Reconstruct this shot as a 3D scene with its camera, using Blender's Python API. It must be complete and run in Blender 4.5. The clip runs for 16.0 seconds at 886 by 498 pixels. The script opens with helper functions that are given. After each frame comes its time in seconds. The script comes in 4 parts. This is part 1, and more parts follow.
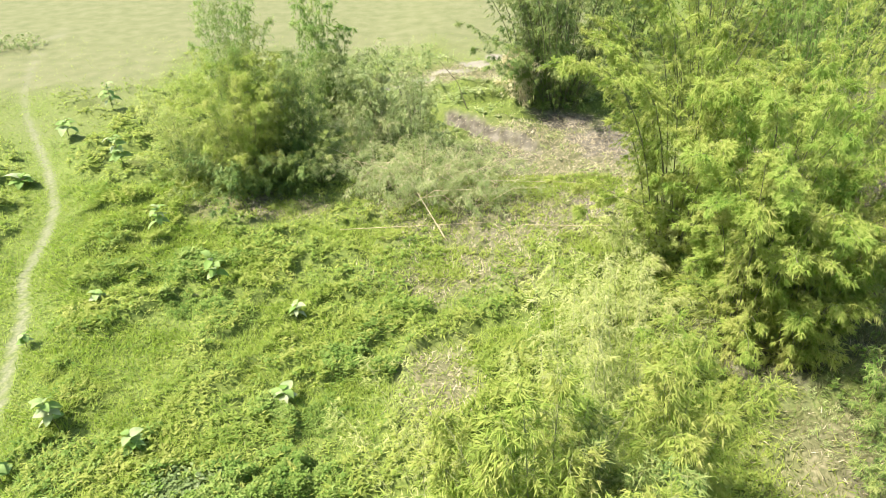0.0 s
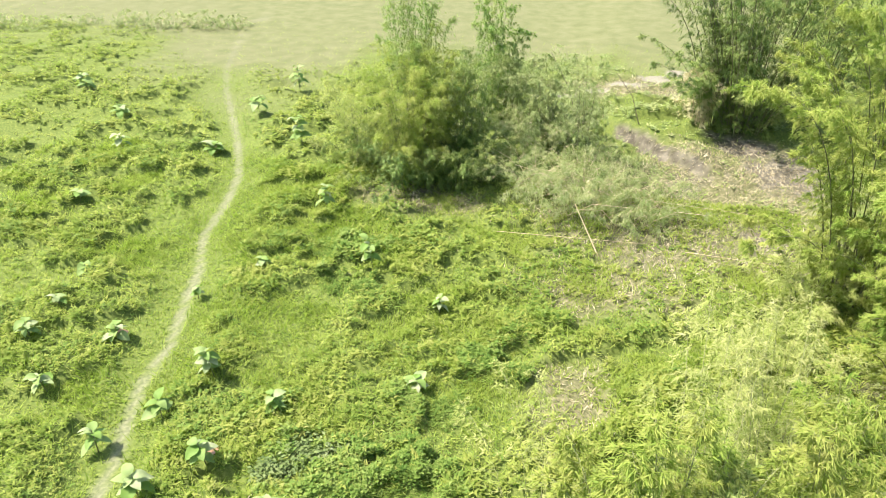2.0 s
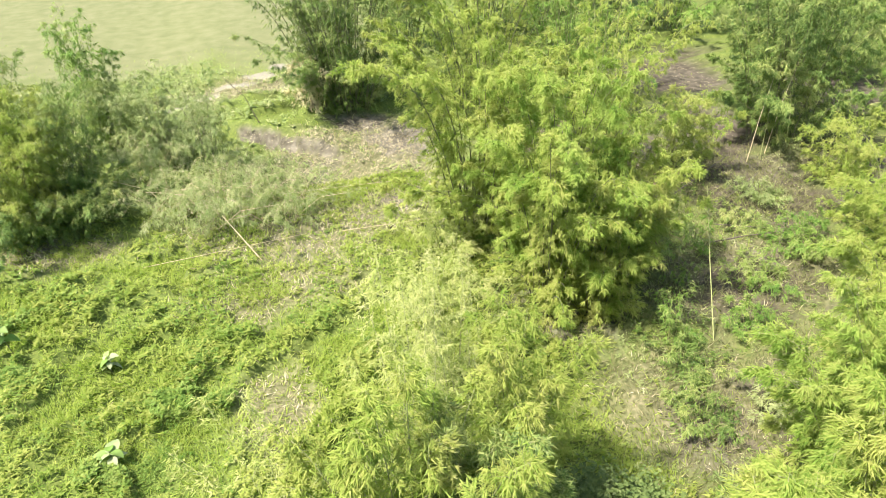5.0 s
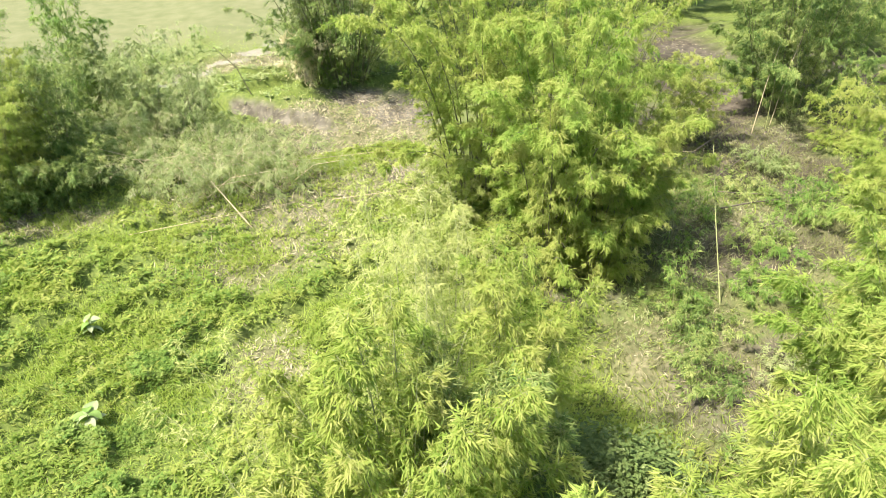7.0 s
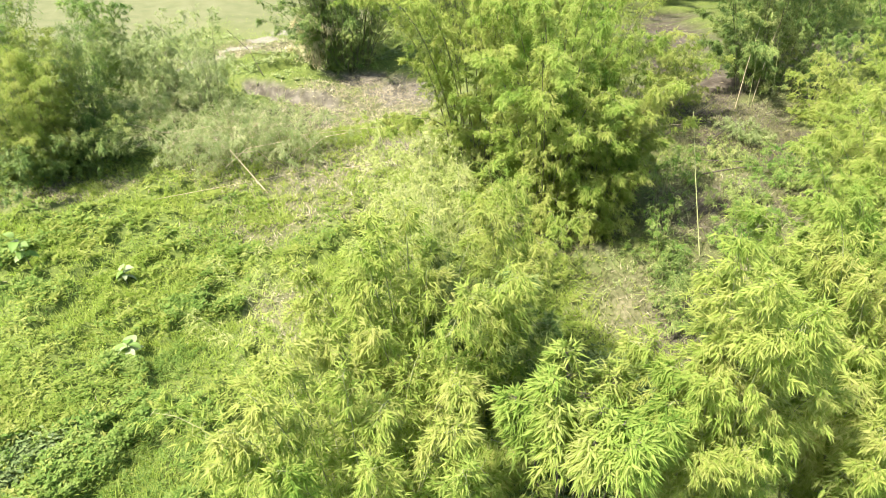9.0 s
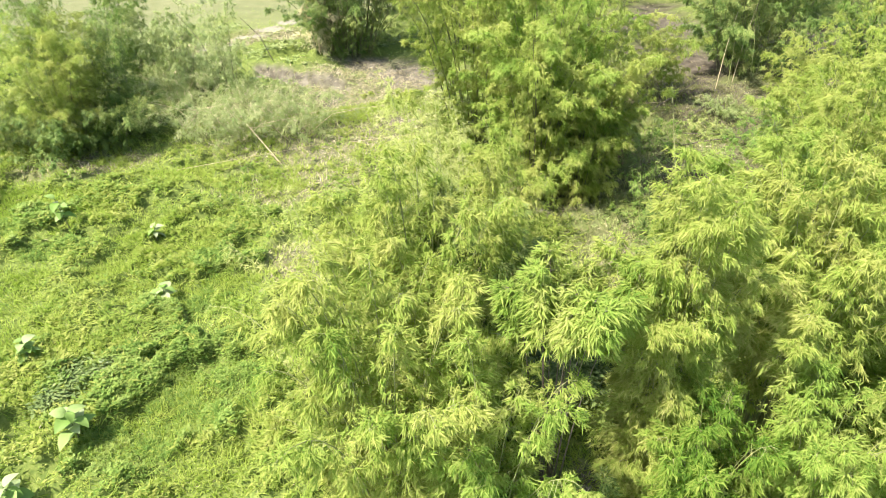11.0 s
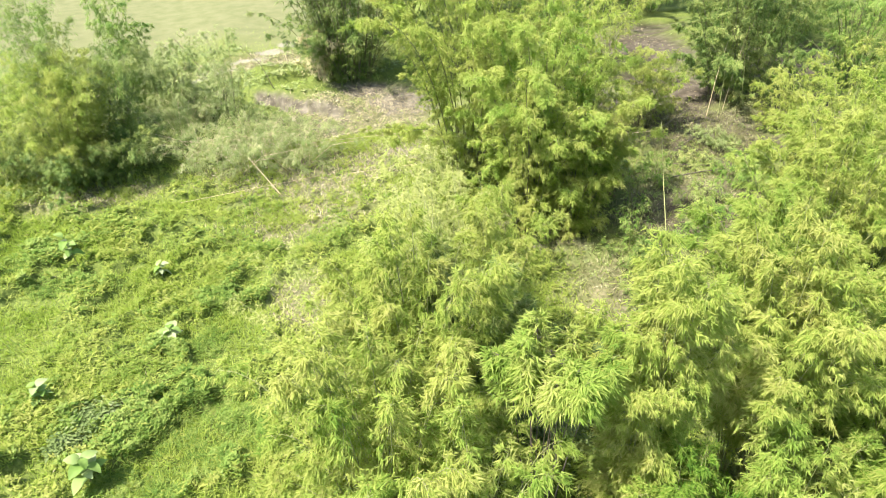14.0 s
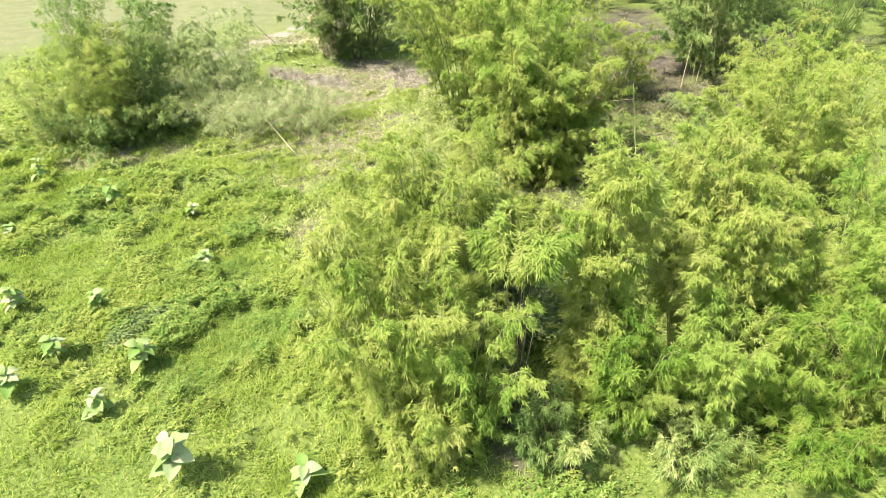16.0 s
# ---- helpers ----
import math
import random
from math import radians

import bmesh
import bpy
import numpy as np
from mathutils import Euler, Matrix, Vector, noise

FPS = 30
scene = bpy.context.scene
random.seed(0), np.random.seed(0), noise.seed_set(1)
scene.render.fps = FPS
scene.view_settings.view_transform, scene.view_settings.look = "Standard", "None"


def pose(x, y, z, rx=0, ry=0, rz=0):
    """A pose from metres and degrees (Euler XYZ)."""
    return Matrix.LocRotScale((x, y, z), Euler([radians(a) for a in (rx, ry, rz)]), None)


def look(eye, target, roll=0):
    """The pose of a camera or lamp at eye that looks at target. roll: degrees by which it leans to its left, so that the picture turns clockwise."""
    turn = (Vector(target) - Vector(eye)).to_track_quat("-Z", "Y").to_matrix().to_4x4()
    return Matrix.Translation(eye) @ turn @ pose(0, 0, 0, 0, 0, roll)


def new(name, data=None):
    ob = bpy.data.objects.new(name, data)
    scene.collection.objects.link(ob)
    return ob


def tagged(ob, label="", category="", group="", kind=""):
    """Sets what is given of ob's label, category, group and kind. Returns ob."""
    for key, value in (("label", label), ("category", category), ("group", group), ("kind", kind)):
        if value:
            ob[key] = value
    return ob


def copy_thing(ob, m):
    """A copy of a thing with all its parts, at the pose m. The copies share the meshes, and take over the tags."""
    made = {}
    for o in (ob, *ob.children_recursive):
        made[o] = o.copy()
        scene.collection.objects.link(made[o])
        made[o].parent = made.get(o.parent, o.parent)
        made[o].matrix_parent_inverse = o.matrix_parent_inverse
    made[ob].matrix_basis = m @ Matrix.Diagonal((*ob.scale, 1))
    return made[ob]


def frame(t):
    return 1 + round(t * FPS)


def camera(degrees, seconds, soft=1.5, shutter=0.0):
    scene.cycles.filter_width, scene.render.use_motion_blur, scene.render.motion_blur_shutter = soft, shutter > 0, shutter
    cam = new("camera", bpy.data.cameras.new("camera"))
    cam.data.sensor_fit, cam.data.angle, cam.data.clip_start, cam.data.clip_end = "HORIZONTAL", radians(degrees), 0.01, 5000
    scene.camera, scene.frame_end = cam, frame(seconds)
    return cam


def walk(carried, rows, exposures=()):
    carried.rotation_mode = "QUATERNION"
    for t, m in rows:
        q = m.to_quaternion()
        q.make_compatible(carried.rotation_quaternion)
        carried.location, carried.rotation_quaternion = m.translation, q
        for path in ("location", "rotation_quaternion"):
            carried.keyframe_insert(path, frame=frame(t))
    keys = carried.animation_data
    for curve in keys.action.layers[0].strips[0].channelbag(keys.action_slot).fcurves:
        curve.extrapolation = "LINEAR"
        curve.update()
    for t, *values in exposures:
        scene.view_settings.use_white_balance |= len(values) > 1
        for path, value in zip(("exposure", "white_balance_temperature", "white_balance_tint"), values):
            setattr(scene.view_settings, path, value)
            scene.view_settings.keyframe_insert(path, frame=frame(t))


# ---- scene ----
cam = camera(64.7, 16.0, soft=0.6)
# seconds, eye, pitch, lean, heading
PATH = [
    (0.0, 0.000, 0.000, 16.250, -33.00, -0.00, 0.00),
    (0.5, -0.010, -0.025, 16.288, -32.78, -0.07, -0.06),
    (1.0, -0.045, -0.007, 16.298, -32.75, -0.11, 0.32),
    (1.2, -0.060, 0.004, 16.300, -32.75, -0.12, 3.40),
    (1.3, -0.067, 0.009, 16.302, -32.75, -0.12, 5.78),
    (1.4, -0.075, 0.015, 16.303, -32.76, -0.12, 7.95),
    (1.5, -0.083, 0.020, 16.304, -32.76, -0.13, 10.36),
    (1.6, -0.082, 0.027, 16.304, -32.76, -0.16, 12.52),
    (1.7, -0.081, 0.034, 16.305, -32.77, -0.19, 14.14),
    (1.8, -0.081, 0.041, 16.305, -32.77, -0.22, 15.40),
    (1.9, -0.080, 0.048, 16.306, -32.78, -0.25, 15.78),
    (2.0, -0.080, 0.055, 16.306, -32.79, -0.28, 14.53),
    (2.1, -0.082, 0.057, 16.306, -32.78, -0.32, 12.02),
    (2.2, -0.084, 0.060, 16.305, -32.77, -0.35, 9.01),
    (2.3, -0.086, 0.062, 16.305, -32.77, -0.39, 5.99),
    (2.4, -0.088, 0.064, 16.304, -32.76, -0.43, 3.00),
    (2.5, -0.090, 0.067, 16.304, -32.75, -0.46, 0.17),
    (2.6, -0.098, 0.058, 16.314, -32.76, -0.47, -2.38),
    (2.8, -0.115, 0.040, 16.336, -32.77, -0.47, -5.87),
    (3.0, -0.132, 0.022, 16.358, -32.79, -0.48, -8.14),
    (3.5, -0.151, -0.002, 16.386, -32.78, -0.57, -12.20),
    (4.0, -0.168, -0.014, 16.403, -32.79, -0.58, -16.14),
    (4.2, -0.168, -0.014, 16.403, -32.79, -0.58, -17.32),
    (4.5, -0.168, -0.014, 16.403, -32.78, -0.16, -17.91),
    (5.4, -0.168, -0.014, 16.350, -32.78, -0.16, -17.91),
    (5.9, -0.120, -0.014, 16.095, -32.78, -0.16, -17.91),
    (6.3, -0.050, -0.014, 15.765, -32.78, -0.16, -17.91),
    (6.5, -0.007, -0.014, 15.571, -32.78, -0.16, -17.91),
    (7.0, 0.020, -0.011, 14.740, -32.74, -0.08, -17.91),
    (7.5, -0.013, -0.035, 14.623, -32.75, -0.01, -17.92),
    (8.0, -0.237, -0.552, 14.598, -32.73, 0.03, -17.88),
    (8.5, -0.568, -1.565, 14.557, -32.68, 0.08, -17.92),
    (9.0, -0.906, -2.574, 14.538, -32.65, 0.11, -18.02),
    (9.5, -1.312, -3.681, 14.524, -32.62, 0.13, -18.09),
    (10.6, -1.923, -5.199, 14.494, -32.62, 0.22, -18.34),
    (11.8, -2.025, -5.440, 15.030, -32.63, 0.23, -18.38),
    (12.0, -2.023, -5.446, 15.249, -32.63, 0.23, -18.38),
    (12.5, -2.010, -5.414, 15.691, -32.68, 0.26, -18.41),
    (13.0, -1.946, -5.382, 16.009, -32.69, 0.27, -18.43),
    (13.5, -1.893, -5.357, 16.208, -32.70, 0.27, -18.45),
    (14.0, -1.873, -5.385, 16.261, -32.67, 0.27, -18.48),
    (14.5, -1.968, -5.810, 16.244, -32.64, 0.28, -18.47),
    (15.0, -2.247, -6.804, 16.201, -32.62, 0.31, -18.48),
    (15.5, -2.675, -8.233, 16.168, -32.58, 0.33, -18.50),
    (16.0, -3.206, -9.883, 16.138, -32.58, 0.33, -18.51),
]
walk(cam, [(t, pose(x, y, z, 90 + pitch, lean, heading)) for t, x, y, z, pitch, lean, heading in PATH],
     exposures=((0.0, 1.68), (2.5, 1.69), (4.2, 1.72), (8.0, 1.77), (12.0, 1.83), (16.0, 1.83)))

# ---- light ----
world = bpy.data.worlds.new("sky")
scene.world = world
world.use_nodes = True
SUN_AZ, SUN_EL = -98.0, 58.0  # degrees from the y axis towards +x, and above the horizon
sky = world.node_tree.nodes.new("ShaderNodeTexSky")
sky.sky_type, sky.sun_disc = "NISHITA", False
sky.sun_elevation, sky.sun_rotation = radians(SUN_EL), radians(SUN_AZ)
sky.dust_density, sky.air_density = 3.0, 1.0
background = world.node_tree.nodes["Background"]
background.inputs["Strength"].default_value = 0.12
world.node_tree.links.new(sky.outputs["Color"], background.inputs["Color"])
sun_data = bpy.data.lights.new("sun", "SUN")
sun_data.energy, sun_data.angle, sun_data.color = 4.2, radians(3.5), (1.0, 0.89, 0.86)
sun_way = Vector((math.sin(radians(SUN_AZ)) * math.cos(radians(SUN_EL)), math.cos(radians(SUN_AZ)) * math.cos(radians(SUN_EL)), math.sin(radians(SUN_EL))))
sun = new("sun", sun_data)
sun.matrix_world = look(sun_way * 60, (0, 0, 0))

# ---- materials ----
def material(name):
    m = bpy.data.materials.new(name)
    m.use_nodes = True
    m.node_tree.nodes.clear()
    return m, m.node_tree.nodes, m.node_tree.links


def ramp(nodes, stops):
    r = nodes.new("ShaderNodeValToRGB")
    while len(r.color_ramp.elements) < len(stops):
        r.color_ramp.elements.new(0.5)
    for e, (p, c) in zip(r.color_ramp.elements, stops):
        e.position, e.color = p, (*c, 1)
    return r


def leafy(name, stops, through_share=0.48, patch=0.9, gloss=0.38, shine=0.5, by_object=False):
    """Leaf: colour by single leaf and by patch, some light passing through, a soft gloss."""
    m, nodes, links = material(name)
    out = nodes.new("ShaderNodeOutputMaterial")
    geo = nodes.new("ShaderNodeNewGeometry")
    tex = nodes.new("ShaderNodeTexNoise")
    tex.inputs["Scale"].default_value, tex.inputs["Detail"].default_value = patch, 3.0
    links.new(geo.outputs["Position"], tex.inputs["Vector"])
    add = nodes.new("ShaderNodeMath")
    add.operation = "MULTIPLY_ADD"
    own = nodes.new("ShaderNodeObjectInfo").outputs["Random"] if by_object else geo.outputs["Random Per Island"]
    links.new(own, add.inputs[0])
    add.inputs[1].default_value = 0.9 if by_object else 0.44
    shift = nodes.new("ShaderNodeMath")
    shift.operation = "MULTIPLY_ADD"
    links.new(tex.outputs["Fac"], shift.inputs[0])
    shift.inputs[1].default_value, shift.inputs[2].default_value = (0.3, -0.1) if by_object else (1.35, -0.395)
    links.new(shift.outputs[0], add.inputs[2])
    col = ramp(nodes, stops)
    links.new(add.outputs[0], col.inputs[0])
    face = nodes.new("ShaderNodeBsdfPrincipled")
    face.inputs["Roughness"].default_value = gloss
    face.inputs["Specular IOR Level"].default_value = shine
    links.new(col.outputs[0], face.inputs["Base Color"])
    back = nodes.new("ShaderNodeBsdfTranslucent")
    tint = nodes.new("ShaderNodeMixRGB")
    tint.blend_type, tint.inputs[0].default_value, tint.inputs[2].default_value = "MULTIPLY", 1.0, (0.96, 1.10, 0.74, 1)
    links.new(col.outputs[0], tint.inputs[1])
    links.new(tint.outputs[0], back.inputs["Color"])
    mix = nodes.new("ShaderNodeMixShader")
    mix.inputs[0].default_value = through_share
    links.new(face.outputs[0], mix.inputs[1])
    links.new(back.outputs[0], mix.inputs[2])
    links.new(mix.outputs[0], out.inputs["Surface"])
    return m


def woody(name, light, dark, scale=14.0, rough=0.6):
    m, nodes, links = material(name)
    out = nodes.new("ShaderNodeOutputMaterial")
    geo = nodes.new("ShaderNodeNewGeometry")
    tex = nodes.new("ShaderNodeTexNoise")
    tex.inputs["Scale"].default_value, tex.inputs["Detail"].default_value = scale, 5.0
    links.new(geo.outputs["Position"], tex.inputs["Vector"])
    col = ramp(nodes, ((0.3, dark), (0.7, light)))
    links.new(tex.outputs["Fac"], col.inputs[0])
    bsdf = nodes.new("ShaderNodeBsdfPrincipled")
    bsdf.inputs["Roughness"].default_value = rough
    links.new(col.outputs[0], bsdf.inputs["Base Color"])
    bump = nodes.new("ShaderNodeBump")
    bump.inputs["Strength"].default_value, bump.inputs["Distance"].default_value = 0.4, 0.01
    links.new(tex.outputs["Fac"], bump.inputs["Height"])
    links.new(bump.outputs[0], bsdf.inputs["Normal"])
    links.new(bsdf.outputs[0], out.inputs["Surface"])
    return m


LEAF_FRESH = leafy("bamboo_leaf_fresh", ((0.0, (0.10, 0.188, 0.028)), (0.35, (0.22, 0.325, 0.056)), (0.7, (0.325, 0.38, 0.092)), (1.0, (0.385, 0.40, 0.14))), 0.52, 0.7, 0.6, 0.10)
LEAF_NEAR = leafy("bamboo_leaf_green", ((0.0, (0.055, 0.135, 0.016)), (0.35, (0.145, 0.25, 0.032)), (0.7, (0.25, 0.315, 0.06)), (1.0, (0.335, 0.355, 0.11))), 0.52, 0.7, 0.6, 0.10)
LEAF_MID = leafy("bamboo_leaf_mid", ((0.0, (0.055, 0.15, 0.022)), (0.4, (0.155, 0.26, 0.045)), (0.75, (0.28, 0.345, 0.095)), (1.0, (0.42, 0.43, 0.20))), 0.42, 0.6, 0.5, 0.18)
LEAF_YELLOW = leafy("bamboo_leaf_yellow", ((0.0, (0.11, 0.205, 0.028)), (0.35, (0.26, 0.34, 0.064)), (0.7, (0.35, 0.378, 0.10)), (1.0, (0.40, 0.402, 0.14))), 0.52, 0.7, 0.6, 0.10)
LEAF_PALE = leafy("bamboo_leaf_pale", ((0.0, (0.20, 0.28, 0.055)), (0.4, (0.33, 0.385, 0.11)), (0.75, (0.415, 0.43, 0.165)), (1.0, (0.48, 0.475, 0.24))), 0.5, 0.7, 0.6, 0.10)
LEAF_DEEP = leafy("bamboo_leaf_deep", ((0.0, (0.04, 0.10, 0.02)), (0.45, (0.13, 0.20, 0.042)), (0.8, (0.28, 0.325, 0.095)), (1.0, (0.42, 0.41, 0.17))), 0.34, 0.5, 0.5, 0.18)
LEAF_GREY = leafy("shrub_leaf_grey", ((0.0, (0.12, 0.19, 0.052)), (0.5, (0.26, 0.32, 0.115)), (0.85, (0.40, 0.42, 0.20)), (1.0, (0.54, 0.50, 0.31))), 0.45, 0.9, 0.45, 0.22)
LEAF_WEED = leafy("weed_leaf", ((0.0, (0.13, 0.21, 0.036)), (0.35, (0.225, 0.30, 0.058)), (0.7, (0.33, 0.365, 0.09)), (1.0, (0.42, 0.435, 0.155))), 0.55, 0.7, 0.7, 0.08)
LEAF_DARK = leafy("dark_weed_leaf", ((0.0, (0.05, 0.09, 0.022)), (0.6, (0.12, 0.17, 0.045)), (1.0, (0.24, 0.29, 0.11))), 0.25, 1.5, 0.6, 0.2)
LEAF_HERB = leafy("herb_leaf", ((0.0, (0.075, 0.16, 0.025)), (0.5, (0.165, 0.25, 0.046)), (1.0, (0.29, 0.355, 0.10))), 0.4, 1.5, 0.6, 0.12)
DULL = leafy("dull_dry_grass", ((0.0, (0.085, 0.10, 0.035)), (0.5, (0.165, 0.17, 0.072)), (1.0, (0.30, 0.285, 0.155))), 0.35, 0.9, 0.7, 0.08)
GRASS = leafy("grass_blade", ((0.0, (0.165, 0.255, 0.034)), (0.5, (0.275, 0.35, 0.064)), (1.0, (0.38, 0.43, 0.125))), 0.55, 0.4, 0.7, 0.08)
STRAW = leafy("dry_straw", ((0.0, (0.20, 0.17, 0.10)), (0.5, (0.41, 0.36, 0.22)), (1.0, (0.60, 0.55, 0.38))), 0.2, 1.2, 0.6)
DRY_LEAF = leafy("dry_hanging_leaf", ((0.0, (0.36, 0.32, 0.17)), (0.5, (0.52, 0.47, 0.28)), (1.0, (0.66, 0.61, 0.42))), 0.4, 1.2, 0.6, 0.2)
BIG_LEAF = leafy("broad_leaf", ((0.0, (0.14, 0.24, 0.045)), (0.5, (0.20, 0.285, 0.085)), (1.0, (0.32, 0.36, 0.20))), 0.3, 2.0, 0.6, 0.15, True)
DEAD_LEAF = leafy("dead_brown_leaf", ((0.0, (0.08, 0.055, 0.03)), (0.5, (0.17, 0.12, 0.07)), (1.0, (0.32, 0.25, 0.15))), 0.15, 1.2, 0.7, 0.1)
RED_LEAF = leafy("old_leaf", ((0.0, (0.30, 0.14, 0.07)), (1.0, (0.42, 0.26, 0.14))), 0.15, 2.0, 0.5)
CULM_YELLOW = woody("culm_yellow", (0.27, 0.29, 0.10), (0.13, 0.16, 0.05))
CULM_GREEN = woody("culm_green", (0.16, 0.17, 0.06), (0.06, 0.07, 0.03))
CULM_DRY = woody("culm_dry", (0.55, 0.47, 0.28), (0.32, 0.26, 0.15))
DEAD_AND_SHADED_WOOD = woody("dead_and_shaded_wood", (0.12, 0.10, 0.07), (0.05, 0.045, 0.03))

# ---- the lie of the land ----
rng = np.random.default_rng(7)
LATTICE = rng.random((256, 256))


def wave(x, y, scale, shift=0.0):
    """Smooth noise, 0 to 1, with the given grain in metres."""
    x, y = np.asarray(x, float) / scale + 57.3 + shift, np.asarray(y, float) / scale + 91.7 - shift
    i, j = np.floor(x).astype(int), np.floor(y).astype(int)
    u, v = x - i, y - j
    u, v = u * u * (3 - 2 * u), v * v * (3 - 2 * v)
    at = lambda a, b: LATTICE[a % 256, b % 256]
    return (at(i, j) * (1 - u) + at(i + 1, j) * u) * (1 - v) + (at(i, j + 1) * (1 - u) + at(i + 1, j + 1) * u) * v


def cloud(x, y, scale, shift=0.0):
    return 0.53 * wave(x, y, scale, shift) + 0.30 * wave(x, y, scale * 0.47, shift + 9) + 0.17 * wave(x, y, scale * 0.21, shift + 21)


def smooth(a, b, v):
    s = np.clip((np.asarray(v, float) - a) / (b - a), 0, 1)
    return s * s * (3 - 2 * s)


def scarp(x, y):
    """Distance behind the brink of the low earth bank in the clearing."""
    return y - (37.6 - 0.80 * x + 0.9 * (wave(x, y, 1.6) - 0.5))


def land(x, y):
    """Height of the ground without its tufts."""
    x, y = np.asarray(x, float), np.asarray(y, float)
    rise = 0.35 * smooth(23, 33, y) * smooth(-6, 1, x) + 0.5 * smooth(12, 22, x) * smooth(4, 14, y)
    bank = 0.7 * smooth(-0.3, 0.2, scarp(x, y)) * smooth(-1.5, 0.6, x) * smooth(6.5, 4.0, x) * smooth(9, 3, scarp(x, y))
    return rise + bank + 0.10 * (cloud(x, y, 7.0, 3) - 0.5) * smooth(52, 42, y) * smooth(-12, -4, y) * smooth(46, 34, np.abs(x))


TRACK = [(-31.4, 59.2), (-30.4, 51.9), (-27.3, 43.8), (-25.1, 39.7), (-22.8, 36.2), (-20.4, 32.5), (-18.2, 28.6), (-17.5, 26.4), (-16.8, 22.8),
         (-15.6, 20.4), (-14.8, 17.9), (-14.1, 16.0), (-13.9, 14.0), (-13.3, 12.4), (-12.6, 10.6), (-11.8, 7.0), (-11.0, 1.0), (-10.5, -8.0)]


def off_track(x, y):
    x, y = np.asarray(x, float), np.asarray(y, float)
    best = np.full(np.broadcast(x, y).shape, 1e9)
    for (ax, ay), (bx, by) in zip(TRACK, TRACK[1:]):
        dx, dy = bx - ax, by - ay
        s = np.clip(((x - ax) * dx + (y - ay) * dy) / (dx * dx + dy * dy), 0, 1)
        best = np.minimum(best, np.hypot(x - ax - s * dx, y - ay - s * dy))
    return best


# pale bare ground on the far side of the thickets: centre and half widths
PALE_SPOTS = [(-1.6, 45.2, 1.5, 0.5), (0.4, 46.5, 1.6, 0.6), (2.4, 48.0, 1.5, 0.7), (3.8, 49.8, 1.0, 0.9), (-5.2, 40.6, 1.0, 0.8), (-3.2, 44.2, 1.0, 0.4)]


def trodden(x, y):
    x, y = np.asarray(x, float), np.asarray(y, float)
    worn = np.zeros(np.broadcast(x, y).shape)
    for cx, cy, wx, wy in PALE_SPOTS:
        worn = np.maximum(worn, np.exp(-((x - cx) / wx) ** 2 - ((y - cy) / wy) ** 2))
    worn = 0.95 * smooth(0.35, 0.7, worn + 0.5 * (cloud(x, y, 1.2, 77) - 0.5))
    return np.maximum(worn, 0.56 * path(x, y))


def path(x, y):
    return smooth(0.24, 0.05, off_track(x, y) + 0.16 * (wave(x, y, 0.5) - 0.5)) * (0.45 + 0.55 * smooth(44, 34, y))


# bare or littered ground: centre, half widths, strength
BARE_MEADOW = [(4.5, 33.5, 5.0, 3.0, 0.5), (9.0, 35.0, 2.6, 3.0, 1.2), (2.0, 26.2, 4.0, 2.2, 0.62), (6.5, 27.5, 3.0, 2.6, 0.75), (7.0, 38.0, 2.2, 1.6, 1.3),
               (10.5, 18.0, 5.0, 3.0, 0.7), (6.0, 12.0, 4.0, 3.0, 0.6), (-8.5, 29.2, 3.0, 1.6, 0.6),
               (6.0, 4.0, 6.0, 2.5, 0.8)]
BARE_CLEARING = [(25.5, 31.0, 4.5, 5.0, 1.4), (24.0, 26.0, 4.0, 4.5, 1.3), (24.5, 21.6, 4.0, 2.2, 1.1), (20.5, 28.5, 4.5, 5.0, 1.2), (28.0, 38.0, 6.0, 6.0, 1.3),
                 (36.0, 33.0, 8.0, 5.0, 1.2), (31.0, 25.0, 5.0, 4.0, 1.1), (16.0, 33.0, 5.0, 4.0, 1.1), (22.0, 23.0, 4.5, 4.5, 1.0), (18.0, 17.5, 5.0, 4.5, 0.95),
                 (16.0, 12.0, 4.0, 3.5, 0.85), (12.0, 11.5, 3.0, 3.0, 0.8), (30.5, 43.0, 4.5, 6.0, 0.9)]


def bare(x, y):
    x, y = np.asarray(x, float), np.asarray(y, float)
    total = np.zeros(np.broadcast(x, y).shape)
    for cx, cy, wx, wy, k in BARE_MEADOW + BARE_CLEARING:
        total = np.maximum(total, k * np.exp(-(((x - cx) / wx) ** 2 + ((y - cy) / wy) ** 2)))
    total = np.maximum(total, 1.3 * np.exp(-(scarp(x, y) / 0.55) ** 2) * smooth(-0.8, 0.8, x) * smooth(6.0, 4.4, x))
    return np.clip(smooth(0.35, 1.0, total + 0.9 * (cloud(x, y, 2.2, 5) - 0.55) + 0.5 * (wave(x, y, 0.35, 8) - 0.5)), 0, 1)


def darker_soil(x, y):
    """Darker earth of the clearing between the clumps."""
    return smooth(10.5, 14.5, np.asarray(x, float) + 3.0 * (cloud(x, y, 3.0, 91) - 0.5)) * (0.6 + 0.4 * smooth(0.35, 0.6, cloud(x, y, 2.0, 95)))


